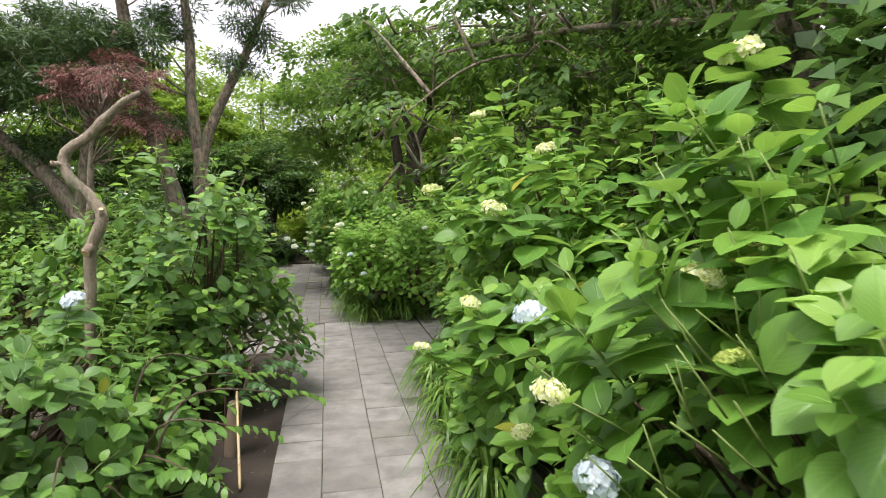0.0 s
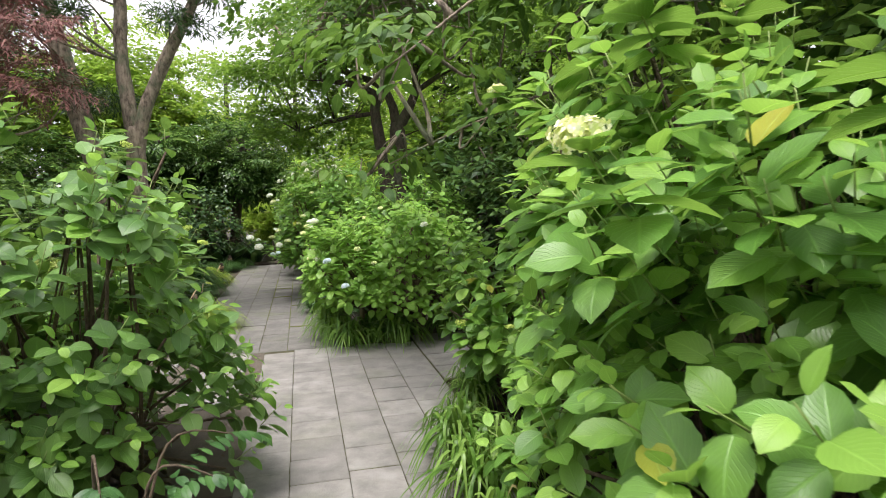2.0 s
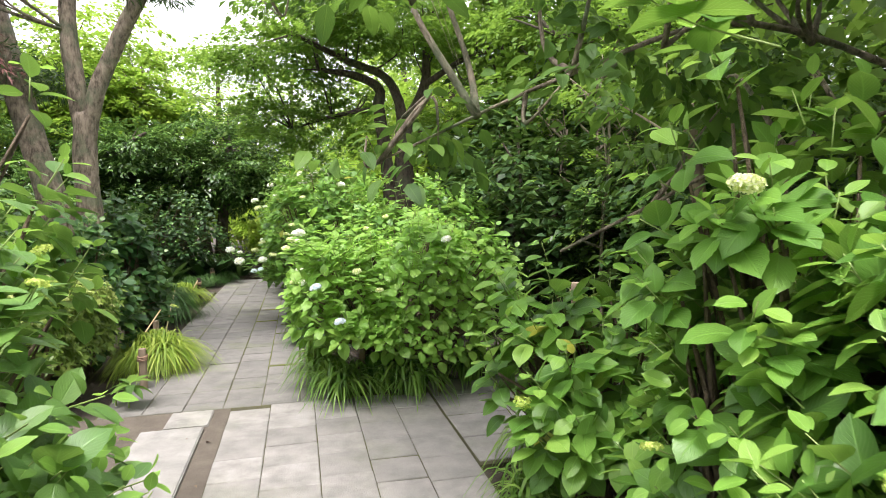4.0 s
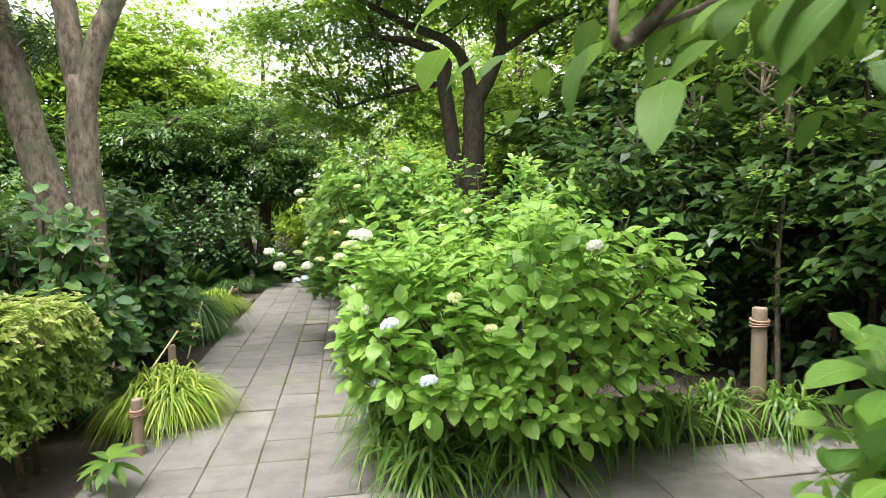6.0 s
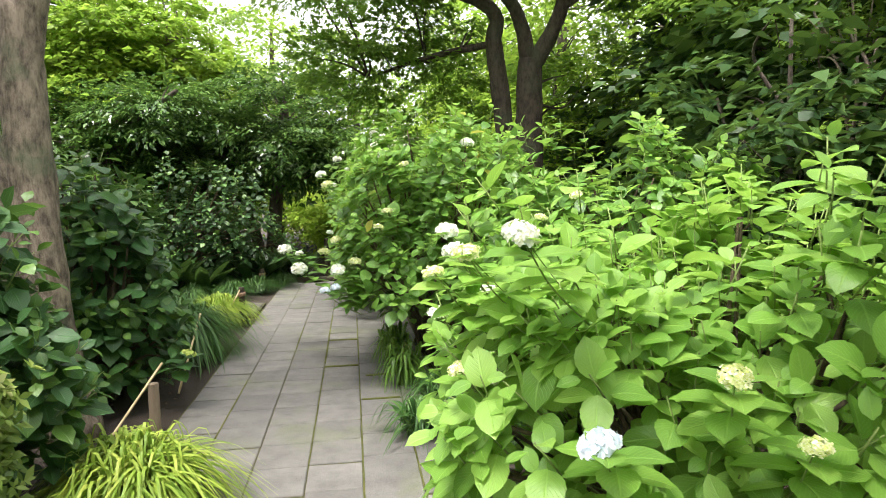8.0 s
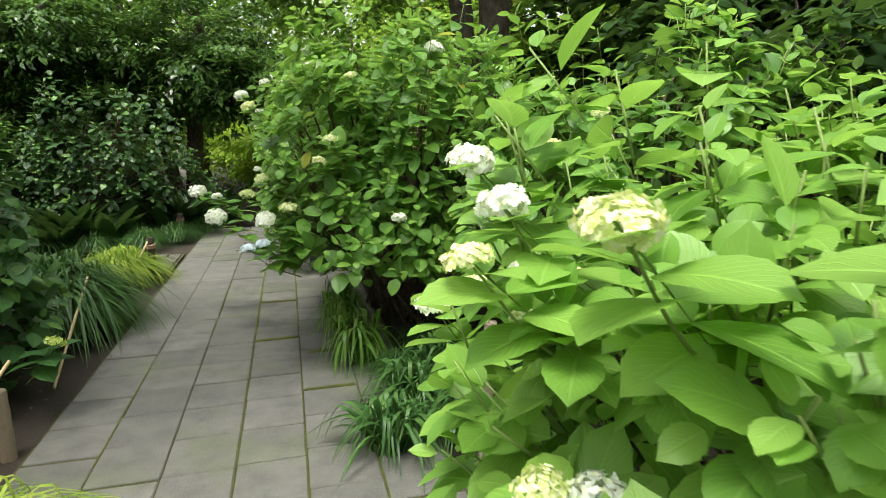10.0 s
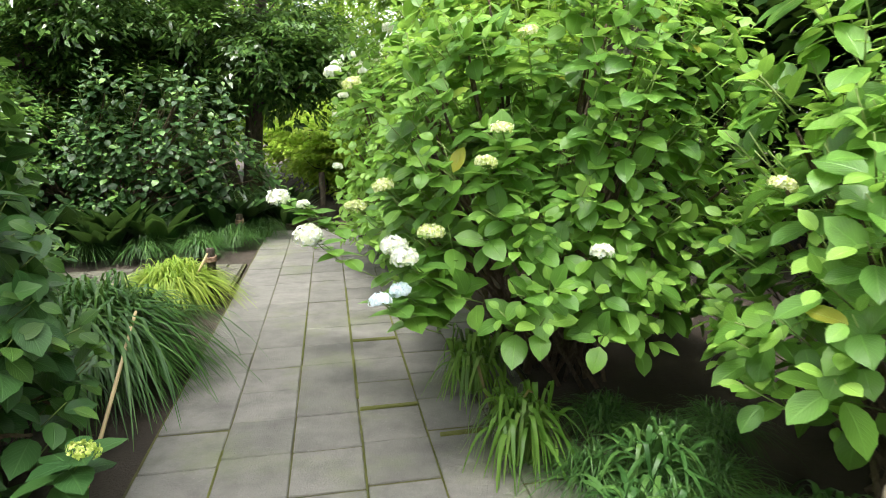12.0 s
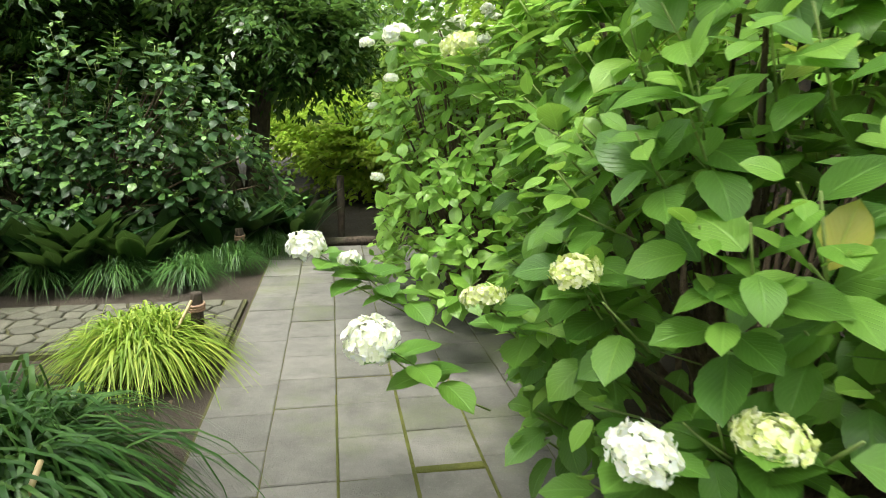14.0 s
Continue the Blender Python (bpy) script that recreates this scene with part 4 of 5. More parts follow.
tree("maple_tree", "dark multi-stemmed maple with fine green leaves", [
    ([(-0.87, 14.8, -0.05), (-0.86, 14.8, 1.5), (-0.85, 14.8, 2.5), (-0.84, 14.8, 3.2)], [0.25, 0.19, 0.175, 0.15]),
    ([(-0.84, 14.8, 3.05), (-0.95, 14.7, 3.6), (-1.2, 14.5, 3.95), (-1.8, 14.2, 4.15), (-2.6, 13.8, 4.5)], [0.11, 0.09, 0.075, 0.06, 0.03]),
    ([(-0.84, 14.8, 3.05), (-0.6, 14.75, 3.45), (-0.42, 14.7, 3.9), (-0.38, 14.7, 4.6), (-0.2, 14.6, 5.4)], [0.12, 0.10, 0.085, 0.07, 0.04]),
    ([(-1.02, 14.8, -0.05), (-1.13, 14.8, 1.8), (-1.2, 14.8, 2.6), (-1.3, 14.75, 3.4), (-1.28, 14.7, 3.75), (-1.7, 14.5, 3.95), (-2.3, 14.2, 4.0)], [0.16, 0.125, 0.12, 0.105, 0.09, 0.07, 0.03]),
    ([(-0.45, 14.7, 3.8), (0.3, 14.4, 4.2), (1.1, 14.0, 4.3)], [0.06, 0.045, 0.02]),
    ([(-1.3, 14.75, 3.4), (-2.2, 15.0, 3.3), (-3.0, 15.2, 3.1)], [0.05, 0.035, 0.015])],
    [((-1.0, 15.2, 5.3), (2.9, 1.7, 0.7)), ((-2.9, 14.6, 4.35), (1.5, 1.3, 0.55)), ((-3.1, 15.3, 3.25), (1.1, 0.9, 0.5)), ((0.7, 14.6, 4.5), (1.5, 1.2, 0.6)), ((0.5, 15.9, 3.1), (1.3, 0.6, 0.8)), ((-2.0, 15.9, 3.3), (1.2, 0.5, 0.7)), ((-1.3, 13.6, 4.75), (1.4, 0.8, 0.35)), ((1.6, 14.2, 3.6), (0.9, 0.8, 0.5))], M_BARK_DARK, M_LEAF_MAPLE, MAPLE_CHIP, 0.085, 58000, 63, spray=0.5, sprays=330, squash=0.25)
tree("evergreen_tree", "dense glossy dark evergreen tree", [
    ([(-5.6, 18.4, -0.05), (-5.5, 18.4, 1.2), (-5.3, 18.4, 2.6), (-5.2, 18.4, 3.6)], [0.16, 0.13, 0.11, 0.05]),
    ([(-5.7, 18.3, -0.05), (-6.0, 18.3, 1.4), (-6.4, 18.3, 2.8)], [0.11, 0.09, 0.06])],
    [((-5.4, 18.3, 2.7), (1.6, 1.5, 1.25)), ((-6.7, 18.2, 2.4), (1.3, 1.1, 1.2)), ((-4.6, 18.0, 2.3), (0.8, 0.8, 0.7))], M_BARK_DARK, M_LEAF_EVER, GLOSSY_CHIP, 0.115, 31000, 64, spray=0.42, sprays=340, squash=0.3)
tree("evergreen_tree", "dark evergreen tree with a leaning trunk", [
    ([(-8.3, 17.3, -0.05), (-8.2, 17.3, 1.5), (-7.9, 17.2, 2.6), (-7.6, 17.0, 3.4)], [0.2, 0.17, 0.14, 0.06]),
    ([(-7.9, 17.2, 2.6), (-7.0, 16.8, 3.0), (-6.3, 16.3, 3.2)], [0.08, 0.06, 0.03])],
    [((-8.0, 17.5, 2.2), (1.7, 1.3, 1.5)), ((-9.6, 16.6, 2.2), (1.3, 1.2, 1.5)), ((-7.0, 16.9, 3.0), (1.0, 0.8, 0.5))], M_BARK_DARK, M_LEAF_EVER, GLOSSY_CHIP, 0.115, 34000, 68, spray=0.42, sprays=320, squash=0.3)
tree("broadleaf_tree", "broad-leaved tree with yellow-green leaves, sunlight put into their colour", [
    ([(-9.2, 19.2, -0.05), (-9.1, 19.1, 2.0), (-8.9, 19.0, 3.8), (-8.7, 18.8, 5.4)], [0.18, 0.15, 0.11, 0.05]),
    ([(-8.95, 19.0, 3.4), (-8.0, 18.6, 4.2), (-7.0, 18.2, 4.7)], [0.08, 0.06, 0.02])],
    [((-8.7, 18.6, 4.7), (2.0, 1.5, 1.2)), ((-7.1, 18.5, 4.0), (0.9, 0.9, 0.6)), ((-10.6, 17.6, 4.4), (1.5, 1.3, 1.2)), ((-9.0, 17.6, 3.7), (1.2, 0.8, 0.5))], M_BARK, M_LEAF_SUN_TONED, WILD, 0.15, 22000, 69, spray=0.5, sprays=260, squash=0.35)
tree("overhanging_tree", "small tree whose leafy branches hang over the path", [
    ([(2.75, 6.7, -0.05), (2.65, 6.6, 1.5), (2.35, 6.4, 2.6), (1.9, 6.2, 3.4)], [0.07, 0.06, 0.05, 0.035]),
    ([(2.5, 6.5, 2.1), (1.2, 6.3, 2.45), (0.3, 6.2, 2.2), (-0.6, 6.1, 1.8)], [0.02, 0.015, 0.010, 0.005]),
    ([(2.3, 6.4, 2.6), (1.2, 5.7, 3.0), (0.4, 5.3, 2.9), (-0.4, 5.0, 2.3)], [0.022, 0.017, 0.012, 0.005]),
    ([(2.55, 6.6, 2.2), (1.3, 6.75, 1.78), (0.9, 6.8, 1.58), (0.37, 6.8, 1.32)], [0.014, 0.012, 0.011, 0.009]),
    ([(1.8, 6.2, 3.2), (0.6, 6.6, 3.6), (-0.8, 6.9, 3.6)], [0.02, 0.015, 0.008])],
    [((-0.35, 6.1, 1.95), (0.45, 0.3, 0.14)), ((0.6, 6.3, 2.3), (0.7, 0.5, 0.3)), ((-0.1, 5.1, 2.45), (0.6, 0.4, 0.22)), ((0.4, 6.6, 3.5), (1.7, 1.2, 0.4)), ((1.4, 5.6, 3.0), (1.1, 1.2, 0.5)), ((1.6, 7.2, 2.3), (0.9, 0.9, 0.6))], M_BARK, M_LEAF_TREE, leaf_template(0.42, 5, 0.18, 0.3), 0.125, 4300, 65, spray=0.26, sprays=95)
tree("twiggy_tree", "lichen-grey twiggy tree arching high over the path", [
    ([(2.9, 3.2, -0.05), (2.7, 3.4, 1.6), (2.3, 3.8, 2.8), (1.9, 4.2, 3.6)], [0.12, 0.10, 0.08, 0.05]),
    ([(2.3, 3.8, 2.8), (1.2, 5.0, 3.1), (0.0, 6.2, 3.2), (-1.4, 7.2, 3.0)], [0.036, 0.026, 0.015, 0.006]),
    ([(2.1, 4.0, 3.2), (1.0, 6.0, 3.7), (-0.6, 7.8, 3.8)], [0.032, 0.02, 0.008])],
    [((-0.6, 7.0, 3.3), (1.3, 0.9, 0.4)), ((1.2, 5.4, 3.4), (1.2, 1.0, 0.45)), ((2.2, 4.0, 3.3), (1.2, 1.3, 0.6))], M_BARK, M_LEAF_TREE, ROUND, 0.07, 16000, 66, spray=0.35, sprays=120, twigs=110)


tree("shade_tree", "slender tree spreading layered yellow-green leaves over the thicket", [
    ([(3.3, 13.2, -0.05), (3.25, 13.15, 1.8), (3.1, 13.0, 3.2), (2.9, 12.8, 4.6)], [0.11, 0.09, 0.075, 0.04]),
    ([(3.15, 13.05, 2.9), (2.2, 12.4, 3.7), (1.2, 11.9, 4.0)], [0.05, 0.035, 0.012]),
    ([(3.1, 13.0, 3.2), (3.9, 11.6, 4.0), (4.2, 10.4, 4.2)], [0.05, 0.035, 0.012])],
    [((2.4, 12.4, 4.4), (2.0, 1.8, 0.6)), ((4.0, 10.6, 4.4), (1.6, 1.6, 0.6)), ((2.6, 11.2, 3.6), (1.2, 0.9, 0.4)), ((1.4, 13.4, 5.0), (1.5, 1.3, 0.5)), ((3.6, 14.6, 4.8), (1.7, 1.5, 0.8)), ((3.0, 12.2, 3.1), (1.3, 0.9, 0.35)), ((1.7, 13.0, 3.5), (1.1, 0.9, 0.35)), ((4.4, 12.4, 3.2), (1.2, 1.0, 0.4))], M_BARK_DARK, M_LEAF_MAPLE, ROUND, 0.10, 32000, 73, spray=0.5, sprays=260, squash=0.25)


def woodland(seed, h, r, mat, count):
    return tree("woodland_tree", "leafy green woodland tree closing the view", [([(0, 0, -0.1), (0.1, 0, h * 0.3), (-0.1, 0.05, h * 0.6), (0, 0, h * 0.85)], [0.16, 0.13, 0.10, 0.04])],
                [((0, 0, h * 0.70), (r * 0.85, r * 0.85, h * 0.26)), ((0.4, -0.4, h * 0.28), (r, r * 0.95, h * 0.24)), ((-0.6, 0.5, h * 0.45), (r * 0.9, r * 0.9, h * 0.24))], M_BARK_DARK, mat, WILD, 0.17, count, seed, group="trees round the garden", spray=0.6, sprays=230, twigs=40, squash=0.4)


def thicket(seed, h, r, mat, count, label):
    return tree("thicket_shrub", label, [([(0, 0, -0.1), (0.1, 0, h * 0.4), (0.2, 0.1, h * 0.85)], [0.03, 0.025, 0.01]), ([(0.1, 0.1, -0.1), (-0.2, 0.1, h * 0.4), (-0.4, 0.1, h * 0.8)], [0.03, 0.02, 0.01]), ([(-0.1, -0.1, -0.1), (0.1, -0.4, h * 0.4), (0.3, -0.5, h * 0.7)], [0.03, 0.02, 0.01])],
                [((0, 0, h * 0.5), (r, r, h * 0.48))], M_BARK_DARK, mat, WILD, 0.13, count, seed, group="shrubs closing the garden", category="shrub", spray=0.28, sprays=130, twigs=26, squash=0.45)


# Variants 2 and 3 carry sun brightness and shade in their leaf colour.
woods = [woodland(81, 7.5, 2.4, M_LEAF_WILD, 9500), woodland(82, 7.0, 2.4, M_LEAF_TREE, 9500), woodland(83, 8.0, 2.6, M_LEAF_SUN_TONED, 10500), woodland(84, 7.0, 2.3, M_LEAF_SHADE_DARKENED, 9500)]
shrubs = [thicket(91, 2.4, 1.15, M_LEAF_TREE, 4300, "dense green shrub with small leaves"), thicket(92, 2.8, 1.2, M_LEAF_EVER, 4300, "dense dark evergreen shrub"), thicket(93, 2.2, 1.1, M_LEAF_SUN_BRIGHTENED, 4300, "yellow-green shrub with its leaf colour brightened for open light"), thicket(94, 2.7, 1.15, M_LEAF_SHADE_DARKENED, 4000, "green shrub with its leaf colour darkened for shade")]
spots_wood = [(-10.6, 14.0, 0), (-11.5, 10, 1), (0.2, 20.2, 2), (3.2, 16.9, 3), (-10.5, 5.5, 1), (-8.5, 1.0, 0), (-6.5, -3.5, 1), (-9.5, 19.5, 2), (-11.5, 24, 0), (-8.5, 27.5, 2), (-1.0, 27, 0), (3.0, 22.5, 2), (-1.2, 22.4, 2), (4.4, 18.5, 3), (6.6, 20.5, 0), (5.0, 1.5, 1), (4.6, -3.0, 2), (-1.0, -7.0, 1), (4.3, 4.6, 1), (3.9, 7.4, 0), (-3.2, 28, 1), (-2.2, 25.0, 2), (-8.4, 22.4, 0), (-6.0, 29.0, 2), (-11.5, 18.5, 1), (-0.6, 23.3, 1), (6.2, 15.6, 3), (8.4, 12.0, 0)]
for k, (x, y, v) in enumerate(spots_wood):
    m = pose(x, y, 0, 0, 0, 77 * k) @ Matrix.Scale(0.9 + 0.05 * (k % 5), 4)
    if k < 4:
        woods[k].matrix_basis = m
        v = k
    else:
        copy_thing(woods[v], m)
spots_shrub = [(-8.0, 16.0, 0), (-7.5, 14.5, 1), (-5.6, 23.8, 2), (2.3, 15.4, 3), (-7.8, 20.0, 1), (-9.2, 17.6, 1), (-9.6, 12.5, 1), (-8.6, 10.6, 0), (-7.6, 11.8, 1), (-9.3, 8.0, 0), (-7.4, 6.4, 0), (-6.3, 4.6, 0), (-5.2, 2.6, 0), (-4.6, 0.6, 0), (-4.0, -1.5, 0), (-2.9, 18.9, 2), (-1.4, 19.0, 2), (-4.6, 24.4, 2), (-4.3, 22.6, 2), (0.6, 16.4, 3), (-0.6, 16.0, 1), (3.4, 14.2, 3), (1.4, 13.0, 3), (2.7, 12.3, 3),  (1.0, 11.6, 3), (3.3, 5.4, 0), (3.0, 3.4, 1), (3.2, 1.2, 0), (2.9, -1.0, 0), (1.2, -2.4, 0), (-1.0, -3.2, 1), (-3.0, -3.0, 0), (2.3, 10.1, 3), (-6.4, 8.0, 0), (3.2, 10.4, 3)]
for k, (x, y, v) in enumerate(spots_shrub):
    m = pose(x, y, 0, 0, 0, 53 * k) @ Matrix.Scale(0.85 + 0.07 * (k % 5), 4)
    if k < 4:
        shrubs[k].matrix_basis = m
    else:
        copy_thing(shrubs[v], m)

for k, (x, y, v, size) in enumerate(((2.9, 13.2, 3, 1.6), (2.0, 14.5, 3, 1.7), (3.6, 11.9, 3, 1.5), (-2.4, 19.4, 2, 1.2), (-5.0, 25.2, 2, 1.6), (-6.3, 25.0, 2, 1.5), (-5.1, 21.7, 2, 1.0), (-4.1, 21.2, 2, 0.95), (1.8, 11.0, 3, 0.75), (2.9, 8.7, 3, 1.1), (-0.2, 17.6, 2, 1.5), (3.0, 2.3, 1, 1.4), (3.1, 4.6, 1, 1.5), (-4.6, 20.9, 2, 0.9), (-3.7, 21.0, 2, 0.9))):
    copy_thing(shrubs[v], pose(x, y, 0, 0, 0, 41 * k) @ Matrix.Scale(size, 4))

sapling = tree("sapling", "slender pale sapling in the shaded thicket", [([(0, 0, -0.05), (0.05, 0.02, 1.1), (-0.02, 0.0, 2.2), (0.1, 0.05, 3.2)], [0.022, 0.018, 0.014, 0.006])],
               [((0.0, 0.0, 1.7), (0.5, 0.5, 0.8)), ((0.05, 0, 2.9), (0.5, 0.5, 0.4))], M_BARK, M_LEAF_WILD, ROUND, 0.07, 900, 75, group="saplings by the fence", spray=0.16, sprays=36, twigs=14)
sapling_spots = ((1.7, 10.4), (2.05, 10.9), (1.4, 11.9), (2.5, 10.7), (1.9, 12.4), (3.0, 11.0), (2.9, 9.6), (3.5, 10.3), (1.5, 9.9))
for k, (x, y) in enumerate(sapling_spots):
    m = pose(x, y, 0, 3 * (k % 3) - 3, 4 * (k % 2) - 2, 67 * k)
    if k == 0:
        sapling.matrix_basis = m
    else:
        copy_thing(sapling, m)

# ---- clipped hedge and small plants on the left ----


def azalea_hedge(x0, x1, y0, y1, low, top, seed):
    g = np.random.default_rng(seed)
    root = thing("azalea_hedge", "clipped azalea hedge with yellow-green new leaves on top", "hedge", place=((x0 + x1) / 2, (y0 + y1) / 2, 0))
    hx, hy = (x1 - x0) / 2, (y1 - y0) / 2
    n = 4300
    u = g.uniform(-1, 1, (n, 3))
    face = g.random(n)
    u[face < 0.6, 2] = 1
    front = (face >= 0.6) & (face < 0.8)
    u[front, 1] = -1
    end = (face >= 0.8) & (face < 0.92)
    u[end, 0] = 1
    spots = u * np.array([hx, hy, (top - low) / 2]) + np.array([0, 0, (top + low) / 2]) + g.normal(0, 0.045, (n, 3))
    spots[:, 2] -= 0.16 * np.maximum(0, np.abs(u[:, 0]) + np.abs(u[:, 1]) - 1.5)
    out = np.where(np.abs(u) > 0.98, u, 0) + np.array([0, 0, 0.5]) + g.normal(0, 0.15, (n, 3))
    out /= np.linalg.norm(out, axis=1, keepdims=True)
    side = np.cross(out, g.normal(size=(n, 3)))
    side /= np.linalg.norm(side, axis=1, keepdims=True)
    other = np.cross(out, side)
    turns, places, sizes = [], [], []
    for q in range(5):
        a = q * 1.2566 + g.random(n)[:, None]
        ahead = np.cos(a) * side + np.sin(a) * other + 0.5 * out
        turns.append(frames_of(ahead, out)), places.append(spots), sizes.append(0.058 * g.uniform(0.6, 1.25, n))
    turns, places, sizes = np.concatenate(turns), np.concatenate(places), np.concatenate(sizes)
    upper = places[:, 2] > top - 0.14 + g.normal(0, 0.05, len(places))
    for pick, mat, label in ((upper, M_LEAF_LIME, "fresh yellow-green leaf tips"), (~upper, M_LEAF_AZALEA, "small green leaves")):
        tagged(part("foliage", joined("foliage", chip(0.42), turns[pick], places[pick], sizes[pick], mat), root, label), kind="stuff")
    for k in range(34):
        x, y = g.uniform(-0.9, 0.9) * hx, g.uniform(-0.7, 0.7) * hy
        v, f = tube([(x, y, -0.05), (x + g.normal(0, 0.12), y - 0.1, 0.3), (x + g.normal(0, 0.25), y + g.normal(0, 0.15), 0.62), (x + g.normal(0, 0.3), y, top - 0.08)], [0.022, 0.016, 0.011, 0.005], 6, 0.2, k)
        part("stem", mesh_from("stem", v, f, M_STEM), root)
    return root


azalea_hedge(-5.6, -3.26, 8.02, 8.8, 0.40, 0.93, 5)


def rosette(place, count, leaf, height, label, mat, seed, name="seedling"):
    """A short stem with a whorl of long leaves."""
    g = np.random.default_rng(seed)
    root = thing(name, label, "plant", place=(*place, 0))
    v, f = tube([(0, 0, -0.03), (0.01, 0, height * 0.6), (0.02, 0.01, height)], [0.008, 0.007, 0.005], 6)
    part("stem", mesh_from("stem", v, f, M_GREEN_STEM), root)
    blade = leaf_template(0.3, 7, 0.12, 0.35)
    shared = mesh_from("leaf", *blade[:2], mat, blade[2])
    for k in range(count):
        a = k * 2.4
        turn = frames_of(np.array([math.cos(a), math.sin(a), 0.5 - 0.9 * (k % 3) / 3]), np.array([0, 0, 1.0]))
        part("leaf", shared, root, m=Matrix.Translation((0.02, 0.01, height - 0.012 * (k % 3))) @ Matrix((turn * leaf * g.uniform(0.8, 1.1)).tolist()).to_4x4())
    return root


rosette((-2.85, 8.2), 11, 0.22, 0.2, "small seedling with a whorl of long leaves by the hedge", M_LEAF_TREE, 1)
rosette((-2.98, 8.25), 7, 0.12, 0.12, "low seedling with light green leaves by the hedge", M_LEAF_TREE, 2)
rosette((-3.35, 9.75), 8, 0.13, 0.18, "low seedling among the grasses", M_LEAF_TREE, 3)
rosette((-4.4, 11.75), 8, 0.15, 0.2, "dark leafy seedling by the grass", M_LEAF_DARK, 4)


def spray_shrub(place, tips, label, leaf, mat, seed, name="arching_shrub"):
    """Arching branches with opposite pairs of pointed leaves."""
    g = np.random.default_rng(seed)
    root = thing(name, label, "shrub", place=(*place, 0))
    base = np.array([*place, 0.0])
    blade = leaf_template(0.46, 6, 0.15, 0.28)
    shared = mesh_from("leaf", *blade[:2], mat, blade[2])
    for tip in tips:
        end = np.array(tip) - base
        rise = np.array([end[0] * 0.45, end[1] * 0.45, max(end[2], 0.2) * 1.1 + 0.1])
        v, f = tube([(0, 0, -0.03), rise * 0.55, rise, end], [0.010, 0.008, 0.006, 0.002], 5)
        part("branch", mesh_from("branch", v, f, M_STEM), root)
        steps = 15
        for k in range(steps):
            t = 0.3 + 0.7 * k / (steps - 1)
            p = (1 - t) ** 2 * np.zeros(3) + 2 * t * (1 - t) * rise * 1.25 + t * t * end
            d = 2 * (1 - t) * rise * 1.25 + 2 * t * (end - rise * 1.25)
            d /= np.linalg.norm(d)
            across = np.cross(d, [0, 0, 1.0])
            across /= np.linalg.norm(across)
            for s in (-1, 1):
                ahead = s * across + 0.55 * d + np.array([0, 0, -0.3]) + g.normal(0, 0.15, 3)
                turn = frames_of(ahead, np.array([0, 0, 1.0]) + g.normal(0, 0.2, 3))
                part("leaf", shared, root, m=Matrix.Translation(p) @ Matrix((turn * leaf * g.uniform(0.75, 1.2) * (1.15 - 0.5 * t)).tolist()).to_4x4())
    return root


spray_shrub((-1.55, 2.35), [(-0.6, 3.1, 0.57), (-0.72, 2.7, 0.5), (-0.85, 2.3, 0.42), (-0.85, 3.4, 0.6), (-1.0, 2.0, 0.35), (-1.0, 3.0, 0.75), (-1.3, 1.8, 0.5)], "shrub with arching sprays of pointed leaves over the soil", 0.10, M_LEAF, 3)
spray_shrub((-1.5, 3.95), [(-0.95, 4.1, 0.45), (-1.0, 3.6, 0.4), (-0.98, 4.5, 0.5), (-1.2, 3.5, 0.6)], "low shrub with rounded dark leaves at the paving edge", 0.10, M_LEAF_DARK, 4)

# ---- aspidistra under the evergreen ----


def aspidistra(place, count, leaf, seed):
    g = np.random.default_rng(seed)
    root = thing("aspidistra", "clump of long broad dark leaves in deep shade", "plant", "aspidistra clumps", place=(*place, 0))
    blade = leaf_template(0.24, 9, 0.10, 0.30, peak=0.5)
    shared = mesh_from("leaf", *blade[:2], M_ASPID, blade[2])
    for k in range(count):
        a, r = g.random() * 6.283, 0.16 * g.random()
        turn = frames_of(np.array([math.cos(a) * 0.7, math.sin(a) * 0.7, g.uniform(0.9, 2.4)]), np.array([-math.cos(a) * 0.8, -math.sin(a) * 0.8, 0.6]))
        part("leaf", shared, root, m=Matrix.Translation((r * math.cos(a), r * math.sin(a), -0.01)) @ Matrix((turn * leaf * g.uniform(0.7, 1.1)).tolist()).to_4x4())
    return root


for k, (x, y) in enumerate(((-4.75, 17.3), (-5.2, 16.9), (-5.75, 16.4), (-6.2, 15.75), (-6.65, 15.55), (-7.15, 15.45), (-5.0, 17.8), (-7.7, 15.3), (-6.4, 15.9), (-5.45, 17.3), (-5.75, 15.75), (-8.3, 15.2), (-6.9, 15.7), (-5.3, 16.5), (-6.2, 15.4), (-6.85, 15.25), (-7.5, 15.1))):
    aspidistra((x, y), 22, 0.8, 200 + k)

# ---- pruned crooked branch ----
snag = thing("pruned_branch", "crooked pale pruned branch with sawn stubs", "branch", place=(-2.04, 3.35, 0))
v, f = tube([(0, 0, -0.05), (-0.03, 0, 0.6), (0.0, 0.0, 1.15), (0.02, 0.0, 1.42), (0.10, 0.0, 1.60), (0.02, 0.02, 1.74), (-0.10, 0.02, 1.86), (-0.12, 0.03, 2.0), (0.02, 0.04, 2.1), (0.12, 0.05, 2.2), (0.24, 0.05, 2.3), (0.34, 0.06, 2.36)], [0.034, 0.033, 0.034, 0.036, 0.036, 0.030, 0.032, 0.034, 0.028, 0.030, 0.022, 0.013], 10, 0.22, 4)
part("bough", mesh_from("bough", v, f, M_BARK_PALE), snag)
